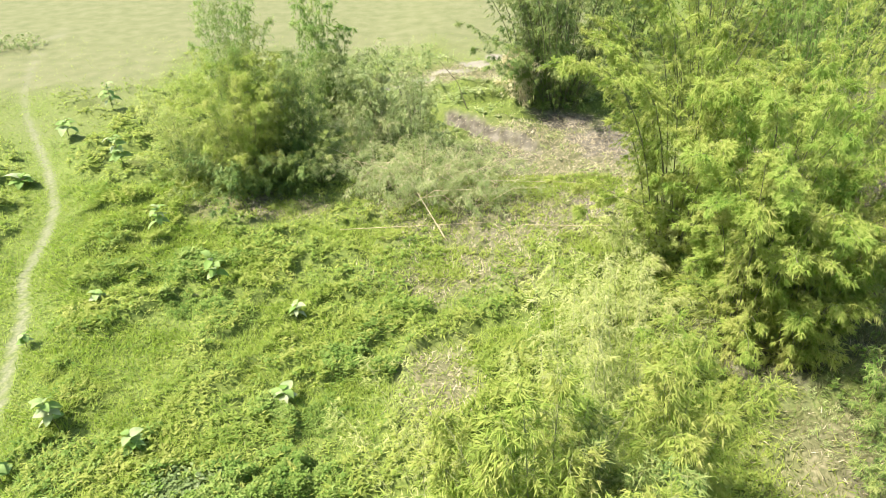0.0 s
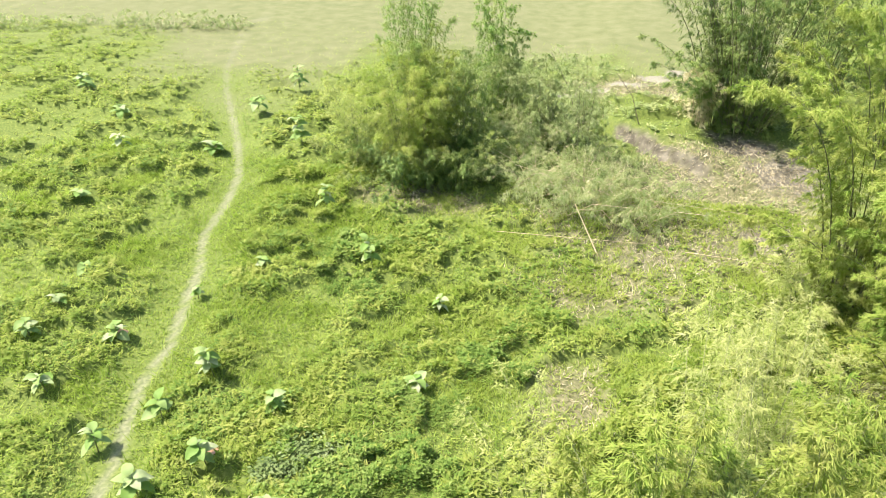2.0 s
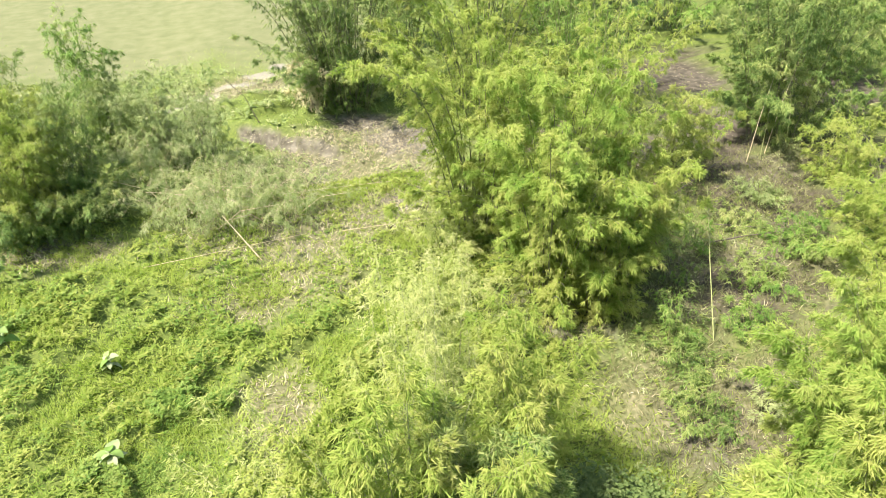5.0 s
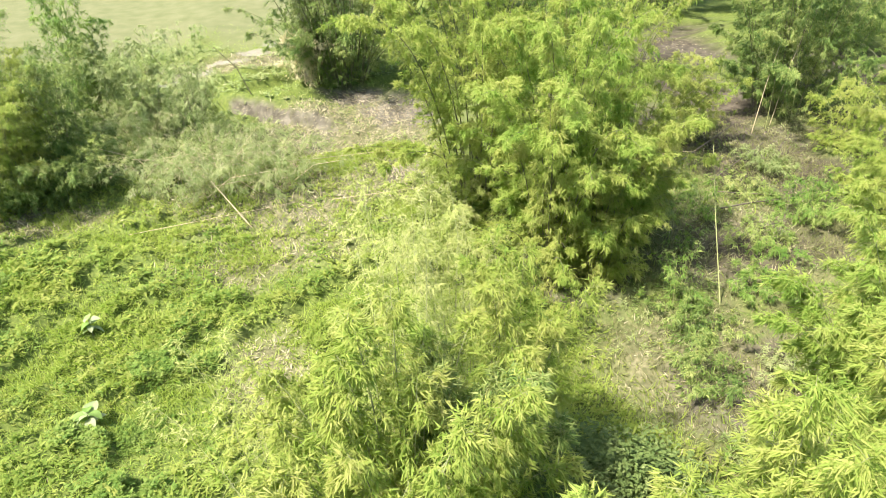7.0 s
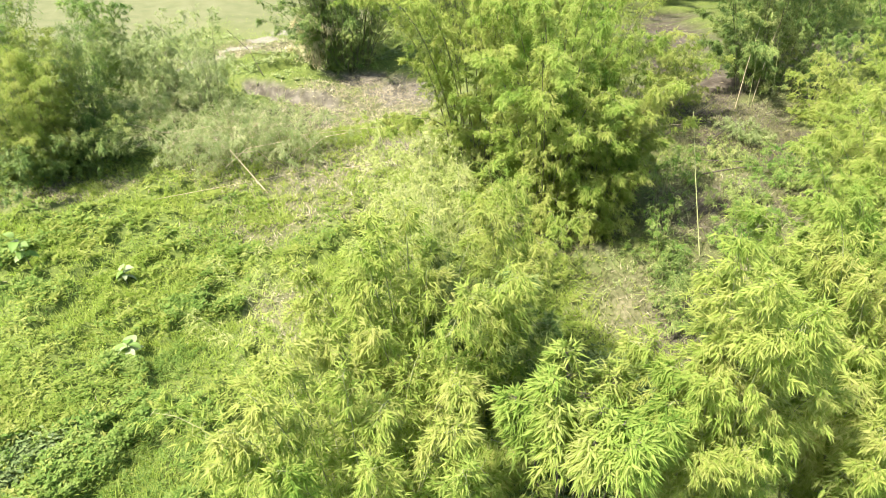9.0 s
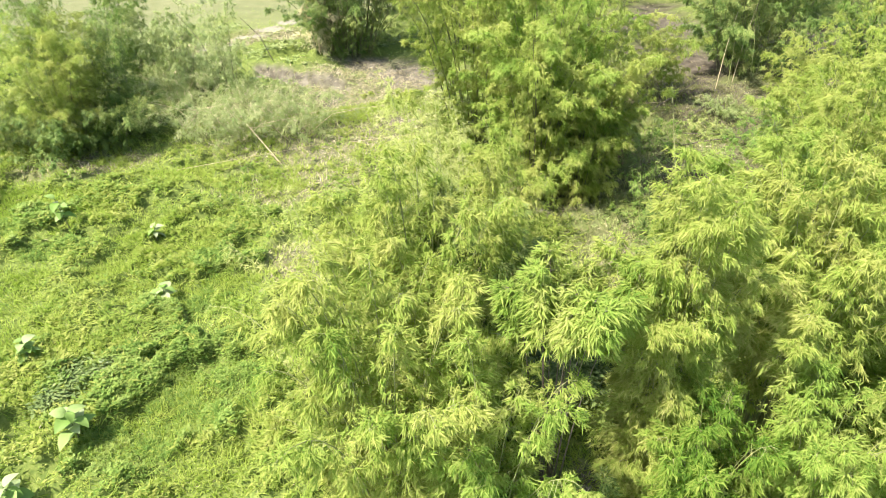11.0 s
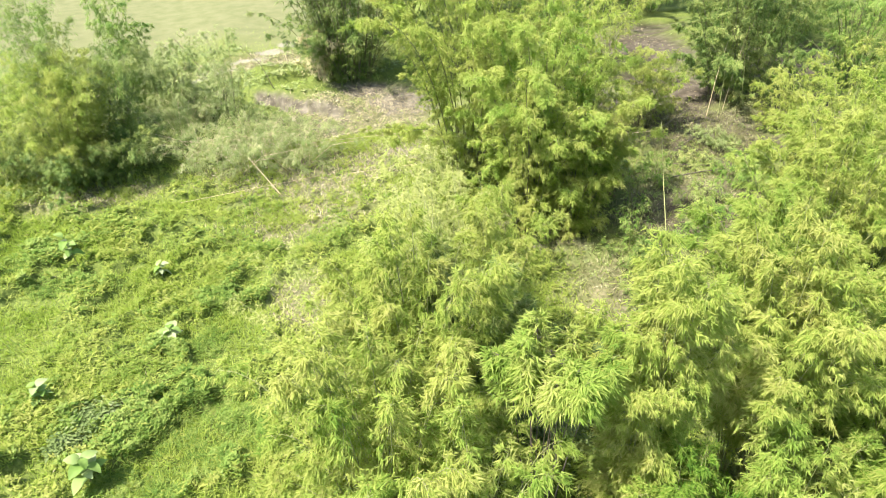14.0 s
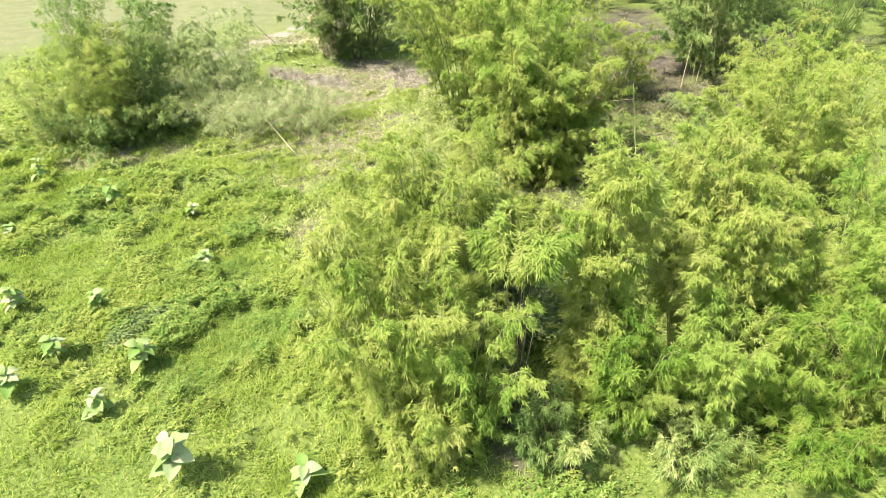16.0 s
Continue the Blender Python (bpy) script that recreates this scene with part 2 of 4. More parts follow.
# dry, straw-coloured turf: centre and half widths
DRY = [(-0.3, 17.0, 1.6, 2.4), (13.0, 12.5, 4.0, 4.0), (19.0, 18.0, 5.0, 5.0), (2.5, 29.0, 6.5, 7.0), (7.0, 33.0, 5.0, 5.0), (1.0, 23.5, 4.0, 2.5), (4.5, 33.5, 5.0, 4.0), (1.0, 46.0, 5.0, 2.5), (-9.0, 28.5, 4.0, 1.5)]


def dry(x, y):
    x, y = np.asarray(x, float), np.asarray(y, float)
    total = np.zeros(np.broadcast(x, y).shape)
    for cx, cy, wx, wy in DRY:
        total = np.maximum(total, np.exp(-(((x - cx) / wx) ** 2 + ((y - cy) / wy) ** 2)))
    return smooth(0.25, 0.85, total + 0.7 * (cloud(x, y, 2.6, 17) - 0.5))


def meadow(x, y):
    """1 on the smooth cropped grass far off, its colour paled for haze."""
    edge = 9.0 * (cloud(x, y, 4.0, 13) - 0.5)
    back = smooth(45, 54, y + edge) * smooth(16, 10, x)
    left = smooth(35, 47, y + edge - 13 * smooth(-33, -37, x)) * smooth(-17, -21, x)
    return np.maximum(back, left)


def lawn(x, y):
    """0 on the short turf beside the track and in the near corner, 1 elsewhere."""
    strip = smooth(0.5, 2.2, off_track(x, y) + 1.6 * (cloud(x, y, 2.5, 37) - 0.5))
    corner = np.exp(-((np.asarray(x, float) + 9.5) / 4.0) ** 2 - ((np.asarray(y, float) - 4.5) / 3.2) ** 2)
    glade = np.exp(-((np.asarray(x, float) + 10.5) / 2.2) ** 2 - ((np.asarray(y, float) - 17.5) / 1.6) ** 2)
    return np.clip(strip * (1 - 1.1 * np.maximum(corner, 0.8 * glade)), 0.12, 1)


def tufts(x, y):
    """Height of the weed cushions over the ground."""
    x, y = np.asarray(x, float), np.asarray(y, float)
    u, v = 0.9 * x + 0.42 * y, (0.9 * y - 0.42 * x) * 1.7
    h = smooth(0.45, 0.58, cloud(u, v, 2.1, 31)) * 0.72 + 0.28 * smooth(0.3, 0.75, cloud(x, y, 0.8, 44))
    h = h * (1 - 0.9 * bare(x, y)) * (1 - meadow(x, y)) * smooth(0.35, 1.2, off_track(x, y))
    return 0.66 * h * lawn(x, y) * (1 - 0.6 * dry(x, y))


def ground_at(x, y):
    return float(land(x, y) + 0.6 * tufts(x, y))


# ---- ground ----
def steps(lo, hi, fine, far):
    near = np.arange(lo, hi + 1e-6, fine)
    reach, d, side = [], fine, 0.0
    while side < far:
        d *= 1.22
        side += d
        reach.append(side)
    reach = np.array(reach)
    return np.concatenate((lo - reach[::-1], near, hi + reach))


gx, gy = steps(-28.0, 22.0, 0.24, 2500.0), steps(1.0, 51.0, 0.24, 2500.0)
X, Y = np.meshgrid(gx, gy)
Z = land(X, Y) + 0.75 * tufts(X, Y) - 0.05 * trodden(X, Y)
nx, ny = len(gx), len(gy)
ids = np.arange(nx * ny).reshape(ny, nx)
quads = np.stack((ids[:-1, :-1], ids[:-1, 1:], ids[1:, 1:], ids[1:, :-1]), -1).reshape(-1, 4)


def quick_mesh(name, verts, faces, slots=None, materials=()):
    """A mesh from whole arrays of points and faces with the same number of corners each."""
    me = bpy.data.meshes.new(name)
    verts, faces = np.ascontiguousarray(verts, np.float32), np.ascontiguousarray(faces, np.int32)
    n = faces.shape[1]
    me.vertices.add(len(verts))
    me.vertices.foreach_set("co", verts.ravel())
    me.loops.add(faces.size)
    me.loops.foreach_set("vertex_index", faces.ravel())
    me.polygons.add(len(faces))
    me.polygons.foreach_set("loop_start", np.arange(len(faces), dtype=np.int32) * n)
    for m in materials:
        me.materials.append(m)
    if slots is not None:
        me.polygons.foreach_set("material_index", np.ascontiguousarray(slots, np.int32))
    me.update(calc_edges=True)
    return me


def ground_material():
    m, nodes, links = material("meadow_ground")
    out = nodes.new("ShaderNodeOutputMaterial")
    bsdf = nodes.new("ShaderNodeBsdfPrincipled")
    bsdf.inputs["Roughness"].default_value = 0.9
    bsdf.inputs["Specular IOR Level"].default_value = 0.15
    geo = nodes.new("ShaderNodeNewGeometry")

    def grain(scale, detail=6.0):
        t = nodes.new("ShaderNodeTexNoise")
        t.inputs["Scale"].default_value, t.inputs["Detail"].default_value = scale, detail
        links.new(geo.outputs["Position"], t.inputs["Vector"])
        return t

    def share(name):
        a = nodes.new("ShaderNodeAttribute")
        a.attribute_name = name
        return a.outputs["Fac"]

    def blend(fac, a, b):
        x = nodes.new("ShaderNodeMixRGB")
        links.new(fac, x.inputs[0])
        links.new(a, x.inputs[1])
        links.new(b, x.inputs[2])
        return x.outputs[0]

    fine = grain(9.0)
    turf = ramp(nodes, ((0.3, (0.06, 0.092, 0.018)), (0.5, (0.096, 0.13, 0.026)), (0.7, (0.145, 0.178, 0.042))))
    links.new(fine.outputs["Fac"], turf.inputs[0])
    earth = ramp(nodes, ((0.3, (0.055, 0.051, 0.034)), (0.55, (0.112, 0.104, 0.074)), (0.75, (0.20, 0.188, 0.138))))
    links.new(grain(2.3).outputs["Fac"], earth.inputs[0])
    dust = ramp(nodes, ((0.3, (0.15, 0.145, 0.10)), (0.7, (0.23, 0.22, 0.165))))
    links.new(fine.outputs["Fac"], dust.inputs[0])
    # far short grass, with distance haze mixed into its pale, bluish colour
    grazed_hazed = ramp(nodes, ((0.3, (0.096, 0.112, 0.043)), (0.5, (0.118, 0.129, 0.054)), (0.7, (0.138, 0.144, 0.067))))
    links.new(grain(0.9, 12.0).outputs["Fac"], grazed_hazed.inputs[0])
    c = blend(share("meadow"), turf.outputs[0], grazed_hazed.outputs[0])
    pale = ramp(nodes, ((0.3, (0.06, 0.068, 0.028)), (0.5, (0.11, 0.112, 0.05)), (0.7, (0.195, 0.182, 0.10))))
    links.new(grain(5.0).outputs["Fac"], pale.inputs[0])
    c = blend(share("dry"), c, pale.outputs[0])
    soil_tone = nodes.new("ShaderNodeMixRGB")
    soil_tone.blend_type, soil_tone.inputs[2].default_value = "MULTIPLY", (0.56, 0.52, 0.49, 1)
    links.new(share("soil_tone"), soil_tone.inputs[0])
    links.new(earth.outputs[0], soil_tone.inputs[1])
    c = blend(share("bare"), c, soil_tone.outputs[0])
    c = blend(share("trodden"), c, dust.outputs[0])
    links.new(c, bsdf.inputs["Base Color"])
    bump = nodes.new("ShaderNodeBump")
    bump.inputs["Strength"].default_value, bump.inputs["Distance"].default_value = 0.5, 0.06
    links.new(fine.outputs["Fac"], bump.inputs["Height"])
    links.new(bump.outputs[0], bsdf.inputs["Normal"])
    links.new(bsdf.outputs[0], out.inputs["Surface"])
    return m


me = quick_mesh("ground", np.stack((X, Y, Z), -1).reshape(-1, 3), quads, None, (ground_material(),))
for name, field in (("bare", bare), ("soil_tone", darker_soil), ("trodden", trodden), ("meadow", meadow), ("dry", dry)):
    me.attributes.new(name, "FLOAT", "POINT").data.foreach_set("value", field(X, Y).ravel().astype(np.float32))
me.polygons.foreach_set("use_smooth", np.ones(len(quads), bool))
tagged(new("ground", me), "sunlit weedy meadow ground with bare earth patches and a footpath", "ground", kind="structure")


# ---- leaves ----
def unit(v):
    return v / np.maximum(np.linalg.norm(v, axis=-1, keepdims=True), 1e-9)


def blades(base, way, length, width, sag=0.15, turn=None):
    """Narrow leaves as two folded triangles each: points and faces."""
    n = len(base)
    ref = np.tile((0.0, 0.0, 1.0), (n, 1)) if turn is None else turn
    side = unit(np.cross(way, ref) + 1e-4)
    up = np.cross(side, way)
    mid = base + way * (length * 0.42)[:, None] + up * (length * 0.06)[:, None]
    tip = base + way * length[:, None]
    tip[:, 2] -= sag * length
    v = np.stack((base, mid + side * (width / 2)[:, None], tip, mid - side * (width / 2)[:, None]), 1).reshape(-1, 3)
    k = np.arange(n)[:, None] * 4
    return v, np.concatenate((k + (0, 1, 2), k + (0, 2, 3)), 1).reshape(-1, 3)


def spears(base, way, length, width, sag=0.15, turn=None):
    """Fine leaves that taper from a broad base to a drooping tip: points and faces."""
    n = len(base)
    ref = np.tile((0.0, 0.0, 1.0), (n, 1)) if turn is None else turn
    side = unit(np.cross(way, ref) + 1e-4) * (width / 2)[:, None]
    tip = base + way * length[:, None]
    tip[:, 2] -= sag * length
    start = base + way * (length * 0.12)[:, None]
    return np.stack((start - side, start + side, tip), 1).reshape(-1, 3), np.arange(3 * n).reshape(-1, 3)


def part(name, me, parent, label=""):
    ob = new(name, me)
    ob.parent = parent
    return tagged(ob, label) if label else ob


def thing(name, x, y, label, category, group="", sink=0.0):
    ob = new(name)
    ob.empty_display_size = 0.2
    ob.location = (x, y, ground_at(x, y) - sink)
    return tagged(ob, label, category, group)


def tube(points, radii, sides=4):
    """A bent tapering stem: points and triangles."""
    points, radii = np.asarray(points, float), np.asarray(radii, float)
    way = unit(np.gradient(points, axis=0))
    a = unit(np.cross(way, (0.31, 0.95, 0.08)))
    b = np.cross(way, a)
    ang = np.linspace(0, 2 * np.pi, sides, endpoint=False)
    ring = points[:, None] + radii[:, None, None] * (np.cos(ang)[None, :, None] * a[:, None] + np.sin(ang)[None, :, None] * b[:, None])
    v, f, n = ring.reshape(-1, 3), [], len(points)
    for i in range(n - 1):
        for j in range(sides):
            p, q, r, s = i * sides + j, i * sides + (j + 1) % sides, (i + 1) * sides + (j + 1) % sides, (i + 1) * sides + j
            f += [(p, q, r), (p, r, s)]
    return v, np.array(f)


FINE, STEMS = 1.5, 1.3  # leaves and culms for each one named below


def bamboo(x, y, height, spread, culms, leaves, label, leaf=LEAF_FRESH, culm=CULM_YELLOW, seed=1, long=0.2, lean=(0.0, 0.0), bare_foot=0.25,
           name="bamboo_clump", category="bamboo", group="bamboo clumps", droop=0.45, foot=0.2, branch=0.8, plume=1.8, stout=1.0, slim=0.165, fan=6, shorts=True, dome=0.3):
    """A clump: culms that rise from a tight foot and arch outwards, each with its own leaf plume."""
    r = np.random.default_rng(seed)
    culms = int(culms * STEMS)
    root = thing(name, x, y, label, category, group, 0.03)
    gaps = r.uniform(-0.35, 0.35, culms)
    for i in range(culms):
        az = 2 * np.pi * (i * 0.381966 + gaps[i] * 0.25)
        out = np.sqrt((i + 0.6) / culms)
        h = height * (1.0 - dome * out ** 2) * r.uniform(1.0 - 0.66 * dome, 1.06)
        reach = spread * out * r.uniform(0.75, 1.1)
        if shorts and i % 3 == 2:
            h, reach = h * r.uniform(0.3, 0.6), reach * r.uniform(0.85, 1.1)
        d = np.array((np.cos(az), np.sin(az), 0.0))
        s = np.linspace(0, 1, 11)
        arch = droop * (0.5 + 0.8 * out)
        line = (d * (spread * foot * out + reach * (0.42 * s + 0.58 * s ** 1.8))[:, None]
                + np.array((*lean, 0.0)) * (s ** 1.8)[:, None]
                + np.array((0, 0, 1.0)) * (h * ((1 + arch) * s - arch * s ** 3.2))[:, None])
        line[:, :2] += 0.10 * r.standard_normal(2) * (s ** 1.5)[:, None] * height / 5
        v, f = tube(line, np.linspace(0.024, 0.005, 11) * stout * (height / 7) ** 0.5)
        stem = part("culm", quick_mesh("culm", v, f, None, (culm,)), root)
        # twigs crowd in plumes along the culm, with gaps between
        low = 0.5 * bare_foot if shorts and i % 3 == 2 else bare_foot
        plumes = max(3, int(h * plume))
        centre = low + (1 - low) * (np.arange(plumes) + r.uniform(0.25, 1.0, plumes)) / plumes
        each = max(5, int(h * 10 / plumes))
        t = np.clip(np.repeat(centre, each) + r.normal(0, 0.42 / plumes, plumes * each), 0.02, 1.0)
        m = len(t)
        at = np.stack([np.interp(t, s, line[:, k]) for k in range(3)], 1)
        a = r.uniform(0, 2 * np.pi, m)
        twig = unit(np.stack((np.cos(a), np.sin(a), r.uniform(-0.25, 0.6, m)), 1) + d * 0.75 * out)
        size = branch * r.uniform(0.3, 1.25, m) * (1.15 - 0.55 * t) * (0.55 + 0.45 * np.sin(np.pi * np.clip(t, 0, 1)))
        end = at + twig * size[:, None]
        end[:, 2] -= 0.25 * size
        side = unit(np.cross(end - at, (0.2, 0.1, 1.0))) * 0.005
        tv, tf = np.stack((at - side, at + side, end), 1).reshape(-1, 3), np.arange(3 * m).reshape(-1, 3)
        # fans of leaves along the twigs
        w = r.integers(0, m, max(m, int(FINE * leaves / culms / fan)))
        u = r.uniform(0.25, 1.1, len(w)) ** 0.75
        knot = at[w] + (end - at)[w] * u[:, None] + r.normal(0, 0.05, (len(u), 3))
        each = fan
        w5 = np.repeat(w, each)
        knot = np.repeat(knot, each, 0) + r.normal(0, 0.015, (len(w5), 3))
        way = unit(twig[w5] * 0.7 + d * 0.3 * out + r.normal(0, 0.5, (len(w5), 3)) + np.array((0, 0, -0.42)))
        ln = 0.92 * long * r.uniform(0.55, 1.35, len(w5))
        lv, lf = spears(knot, way, ln, ln * slim, 0.18, unit(r.normal(0, 0.38, (len(w5), 3)) + d * 0.35 * out + np.array((-0.3, 0, 1.0))))
        faces = np.concatenate((lf, tf + len(lv)))
        part("foliage", quick_mesh("foliage", np.concatenate((lv, tv)), faces, np.concatenate((np.zeros(len(lf)), np.ones(len(tf)))), (leaf, culm)), stem)
    return root


FRESH = "dense fresh green bamboo clump with arching leafy culms in grass"
PALE = "pale yellow-green bamboo clump with drooping feathery leaf plumes"
DEEP = "dark green bamboo clump with shaded foot on the meadow"
# near clumps that the camera passes over
bamboo(1.8, 7.5, 8.3, 2.8, 30, 72000, PALE, LEAF_YELLOW, seed=11, long=0.185, bare_foot=0.22, lean=(0.0, 0.3), plume=2.6)
bamboo(3.4, 8.7, 7.1, 1.4, 16, 34000, FRESH, LEAF_DEEP, seed=19, long=0.185, bare_foot=0.22)
bamboo(0.1, 4.9, 7.6, 2.6, 26, 55000, PALE, LEAF_YELLOW, seed=13, long=0.185, bare_foot=0.03, lean=(-0.3, 0.2), plume=2.6)
# living culms, coloured dark to put the hollow's shade at the foot
bamboo(3.6, 4.1, 7.1, 1.05, 9, 9500, "arching bamboo clump with an open foot, culms darkened for shade", LEAF_FRESH, DEAD_AND_SHADED_WOOD, seed=20, long=0.22, bare_foot=0.82, shorts=False, droop=0.25, branch=0.75, dome=0.08)
bamboo(6.0, 3.9, 9.5, 1.35, 26, 78000, FRESH, LEAF_YELLOW, seed=12, long=0.165, bare_foot=0.08)
bamboo(10.0, 4.5, 8.2, 2.5, 24, 59000, PALE, LEAF_YELLOW, seed=14, long=0.185, bare_foot=0.3, shorts=False)
bamboo(13.4, 8.0, 7.6, 2.1, 22, 48000, PALE, LEAF_FRESH, seed=15, long=0.185, bare_foot=0.3, lean=(-1.0, 0.2))
bamboo(14.6, 3.4, 7.6, 3.2, 22, 48000, FRESH, LEAF_FRESH, seed=18, long=0.185, bare_foot=0.22)
bamboo(17.0, 10.0, 8.2, 3.0, 24, 50000, PALE, LEAF_YELLOW, seed=16, long=0.185, bare_foot=0.22)
bamboo(12.8, -0.4, 6.2, 2.8, 18, 28000, FRESH, LEAF_NEAR, seed=17, long=0.185, bare_foot=0.05)
bamboo(21.6, 11.2, 7.6, 3.0, 20, 24000, PALE, LEAF_YELLOW, seed=61, long=0.2, bare_foot=0.15)
bamboo(19.6, 5.6, 7.2, 3.0, 20, 24000, FRESH, LEAF_FRESH, seed=62, long=0.2, bare_foot=0.15)
# low young growth at the front of the near stand
SHOOTS = "low bushy bamboo shoots at the edge of a bamboo stand"
bamboo(1.9, 3.5, 6.1, 1.7, 15, 24000, SHOOTS, LEAF_FRESH, seed=71, long=0.185, bare_foot=0.05, droop=0.5)
bamboo(6.3, 2.4, 4.4, 1.5, 14, 19000, SHOOTS, LEAF_NEAR, seed=72, long=0.185, bare_foot=0.03, droop=0.5)
bamboo(8.8, 1.8, 5.2, 1.8, 15, 22000, SHOOTS, LEAF_FRESH, seed=73, long=0.185, bare_foot=0.03, droop=0.5)
bamboo(0.6, 3.2, 3.8, 1.6, 12, 14000, SHOOTS, LEAF_YELLOW, seed=74, long=0.185, bare_foot=0.03, droop=0.5)
bamboo(4.1, 2.4, 2.4, 1.5, 11, 11000, SHOOTS, LEAF_DEEP, seed=76, long=0.185, bare_foot=0.03, droop=0.5)
bamboo(11.4, 1.0, 4.6, 1.9, 13, 18000, SHOOTS, LEAF_NEAR, seed=77, long=0.185, bare_foot=0.03, droop=0.5)
bamboo(7.4, 0.9, 2.0, 1.5, 11, 8000, SHOOTS, LEAF_DEEP, seed=80, long=0.185, bare_foot=0.02, droop=0.6)
bamboo(10.8, -0.6, 2.0, 1.6, 11, 9000, SHOOTS, LEAF_NEAR, seed=81, long=0.185, bare_foot=0.02, droop=0.6)
# the tall clump beside the clearing
bamboo(11.2, 20.8, 9.6, 3.5, 30, 86000, FRESH, LEAF_FRESH, CULM_GREEN, seed=21, long=0.185, bare_foot=0.06, lean=(-0.7, -1.1))
bamboo(9.6, 25.0, 10.8, 5.0, 24, 70000, PALE, LEAF_YELLOW, CULM_GREEN, seed=22, long=0.2, bare_foot=0.22, lean=(-1.4, -1.4))
bamboo(13.0, 19.2, 7.0, 1.9, 16, 25000, PALE, LEAF_YELLOW, seed=28, long=0.185, bare_foot=0.25, lean=(0.4, -0.6))
# sparse yellow tops
YOUNG = "sparse pale yellow young bamboo with thin leaning culms"
bamboo(2.4, 8.8, 8.3, 1.5, 8, 4500, YOUNG, LEAF_PALE, CULM_YELLOW, seed=23, long=0.16, bare_foot=0.5, lean=(0.7, 3.6), stout=0.55)
bamboo(4.4, 11.6, 6.9, 1.9, 10, 5500, YOUNG, LEAF_PALE, CULM_YELLOW, seed=24, long=0.16, bare_foot=0.35, lean=(0.2, 3.2), stout=0.55)
bamboo(5.4, 15.8, 5.2, 2.3, 12, 6000, YOUNG, LEAF_PALE, CULM_YELLOW, seed=27, long=0.16, bare_foot=0.2, lean=(0.0, 0.8), stout=0.55)
bamboo(-0.4, 9.6, 5.9, 1.3, 5, 2200, YOUNG, LEAF_PALE, CULM_YELLOW, seed=25, long=0.17, bare_foot=0.4, lean=(-1.2, 1.5), stout=0.55)
bamboo(5.2, 10.8, 7.3, 1.5, 13, 14000, "yellow-green young bamboo clump at the edge of the clearing", LEAF_YELLOW, CULM_YELLOW, seed=26, long=0.185, bare_foot=0.28, lean=(0.1, 0.2), stout=0.7)
# left clump: a rounded front, taller plumes behind, a shoulder darkened as shade
LONE = "rounded olive-green bamboo clump standing alone on the meadow"
SPIRE = "slender bamboo clump with upright feathery plumes"
bamboo(-9.6, 30.6, 6.6, 2.6, 26, 44000, LONE, LEAF_YELLOW, CULM_GREEN, seed=31, long=0.14, fan=4, bare_foot=0.0, foot=0.35, droop=0.5, branch=0.9, plume=2.4, stout=0.5)
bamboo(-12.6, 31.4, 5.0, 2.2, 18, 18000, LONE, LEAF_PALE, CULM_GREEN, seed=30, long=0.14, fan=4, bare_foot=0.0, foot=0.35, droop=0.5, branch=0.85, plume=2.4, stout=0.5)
bamboo(-9.9, 32.6, 10.6, 1.5, 20, 33000, SPIRE, LEAF_MID, CULM_GREEN, seed=37, long=0.14, fan=4, bare_foot=0.2, foot=0.3, droop=0.3, branch=0.8, plume=2.4, lean=(-0.2, 0.2), stout=0.5)
bamboo(-8.6, 31.2, 7.6, 1.5, 18, 31000, LONE, LEAF_YELLOW, CULM_GREEN, seed=29, long=0.14, fan=4, bare_foot=0.1, foot=0.3, droop=0.5, branch=0.85, plume=2.4, stout=0.5)
# deeper leaf colour holds the shade of the side away from the sun
bamboo(-7.0, 31.8, 7.0, 1.5, 24, 30000, "green bamboo clump on the meadow, leaves darkened for its shaded side", LEAF_DEEP, CULM_GREEN, seed=38, long=0.14, fan=4, bare_foot=0.0, foot=0.35, droop=0.5, branch=0.9, plume=2.4, lean=(0.3, 0.2), stout=0.5)
bamboo(-6.7, 38.4, 8.2, 1.7, 16, 19000, SPIRE, LEAF_MID, CULM_GREEN, seed=32, long=0.2, bare_foot=0.1, droop=0.35, stout=0.5)
bamboo(-5.0, 37.4, 5.0, 2.6, 18, 14000, "grey-green bamboo clump behind a larger one", LEAF_GREY, CULM_GREEN, seed=28, long=0.22, bare_foot=0.05, droop=0.6, stout=0.5)
bamboo(-1.3, 33.0, 6.8, 1.5, 9, 4000, "sparse grey-green young bamboo with thin upright culms", LEAF_GREY, CULM_GREEN, seed=26, long=0.2, bare_foot=0.25, droop=0.35, stout=0.5)
bamboo(-3.6, 35.4, 5.4, 1.6, 9, 5000, "sparse grey-green young bamboo with thin upright culms", LEAF_GREY, CULM_GREEN, seed=25, long=0.2, bare_foot=0.15, droop=0.4, stout=0.5)
# back clumps
bamboo(7.0, 40.4, 13.0, 6.2, 44, 62000, DEEP, LEAF_DEEP, CULM_GREEN, seed=41, fan=5, long=0.22, bare_foot=0.14, foot=0.2)
bamboo(5.6, 41.2, 11.0, 4.2, 20, 21000, DEEP, LEAF_DEEP, CULM_GREEN, seed=49, fan=5, long=0.22, bare_foot=0.25, lean=(-1.2, 0.0))
bamboo(14.6, 38.0, 11.5, 6.0, 28, 26000, FRESH, LEAF_YELLOW, CULM_GREEN, seed=42, fan=5, long=0.22, bare_foot=0.1)
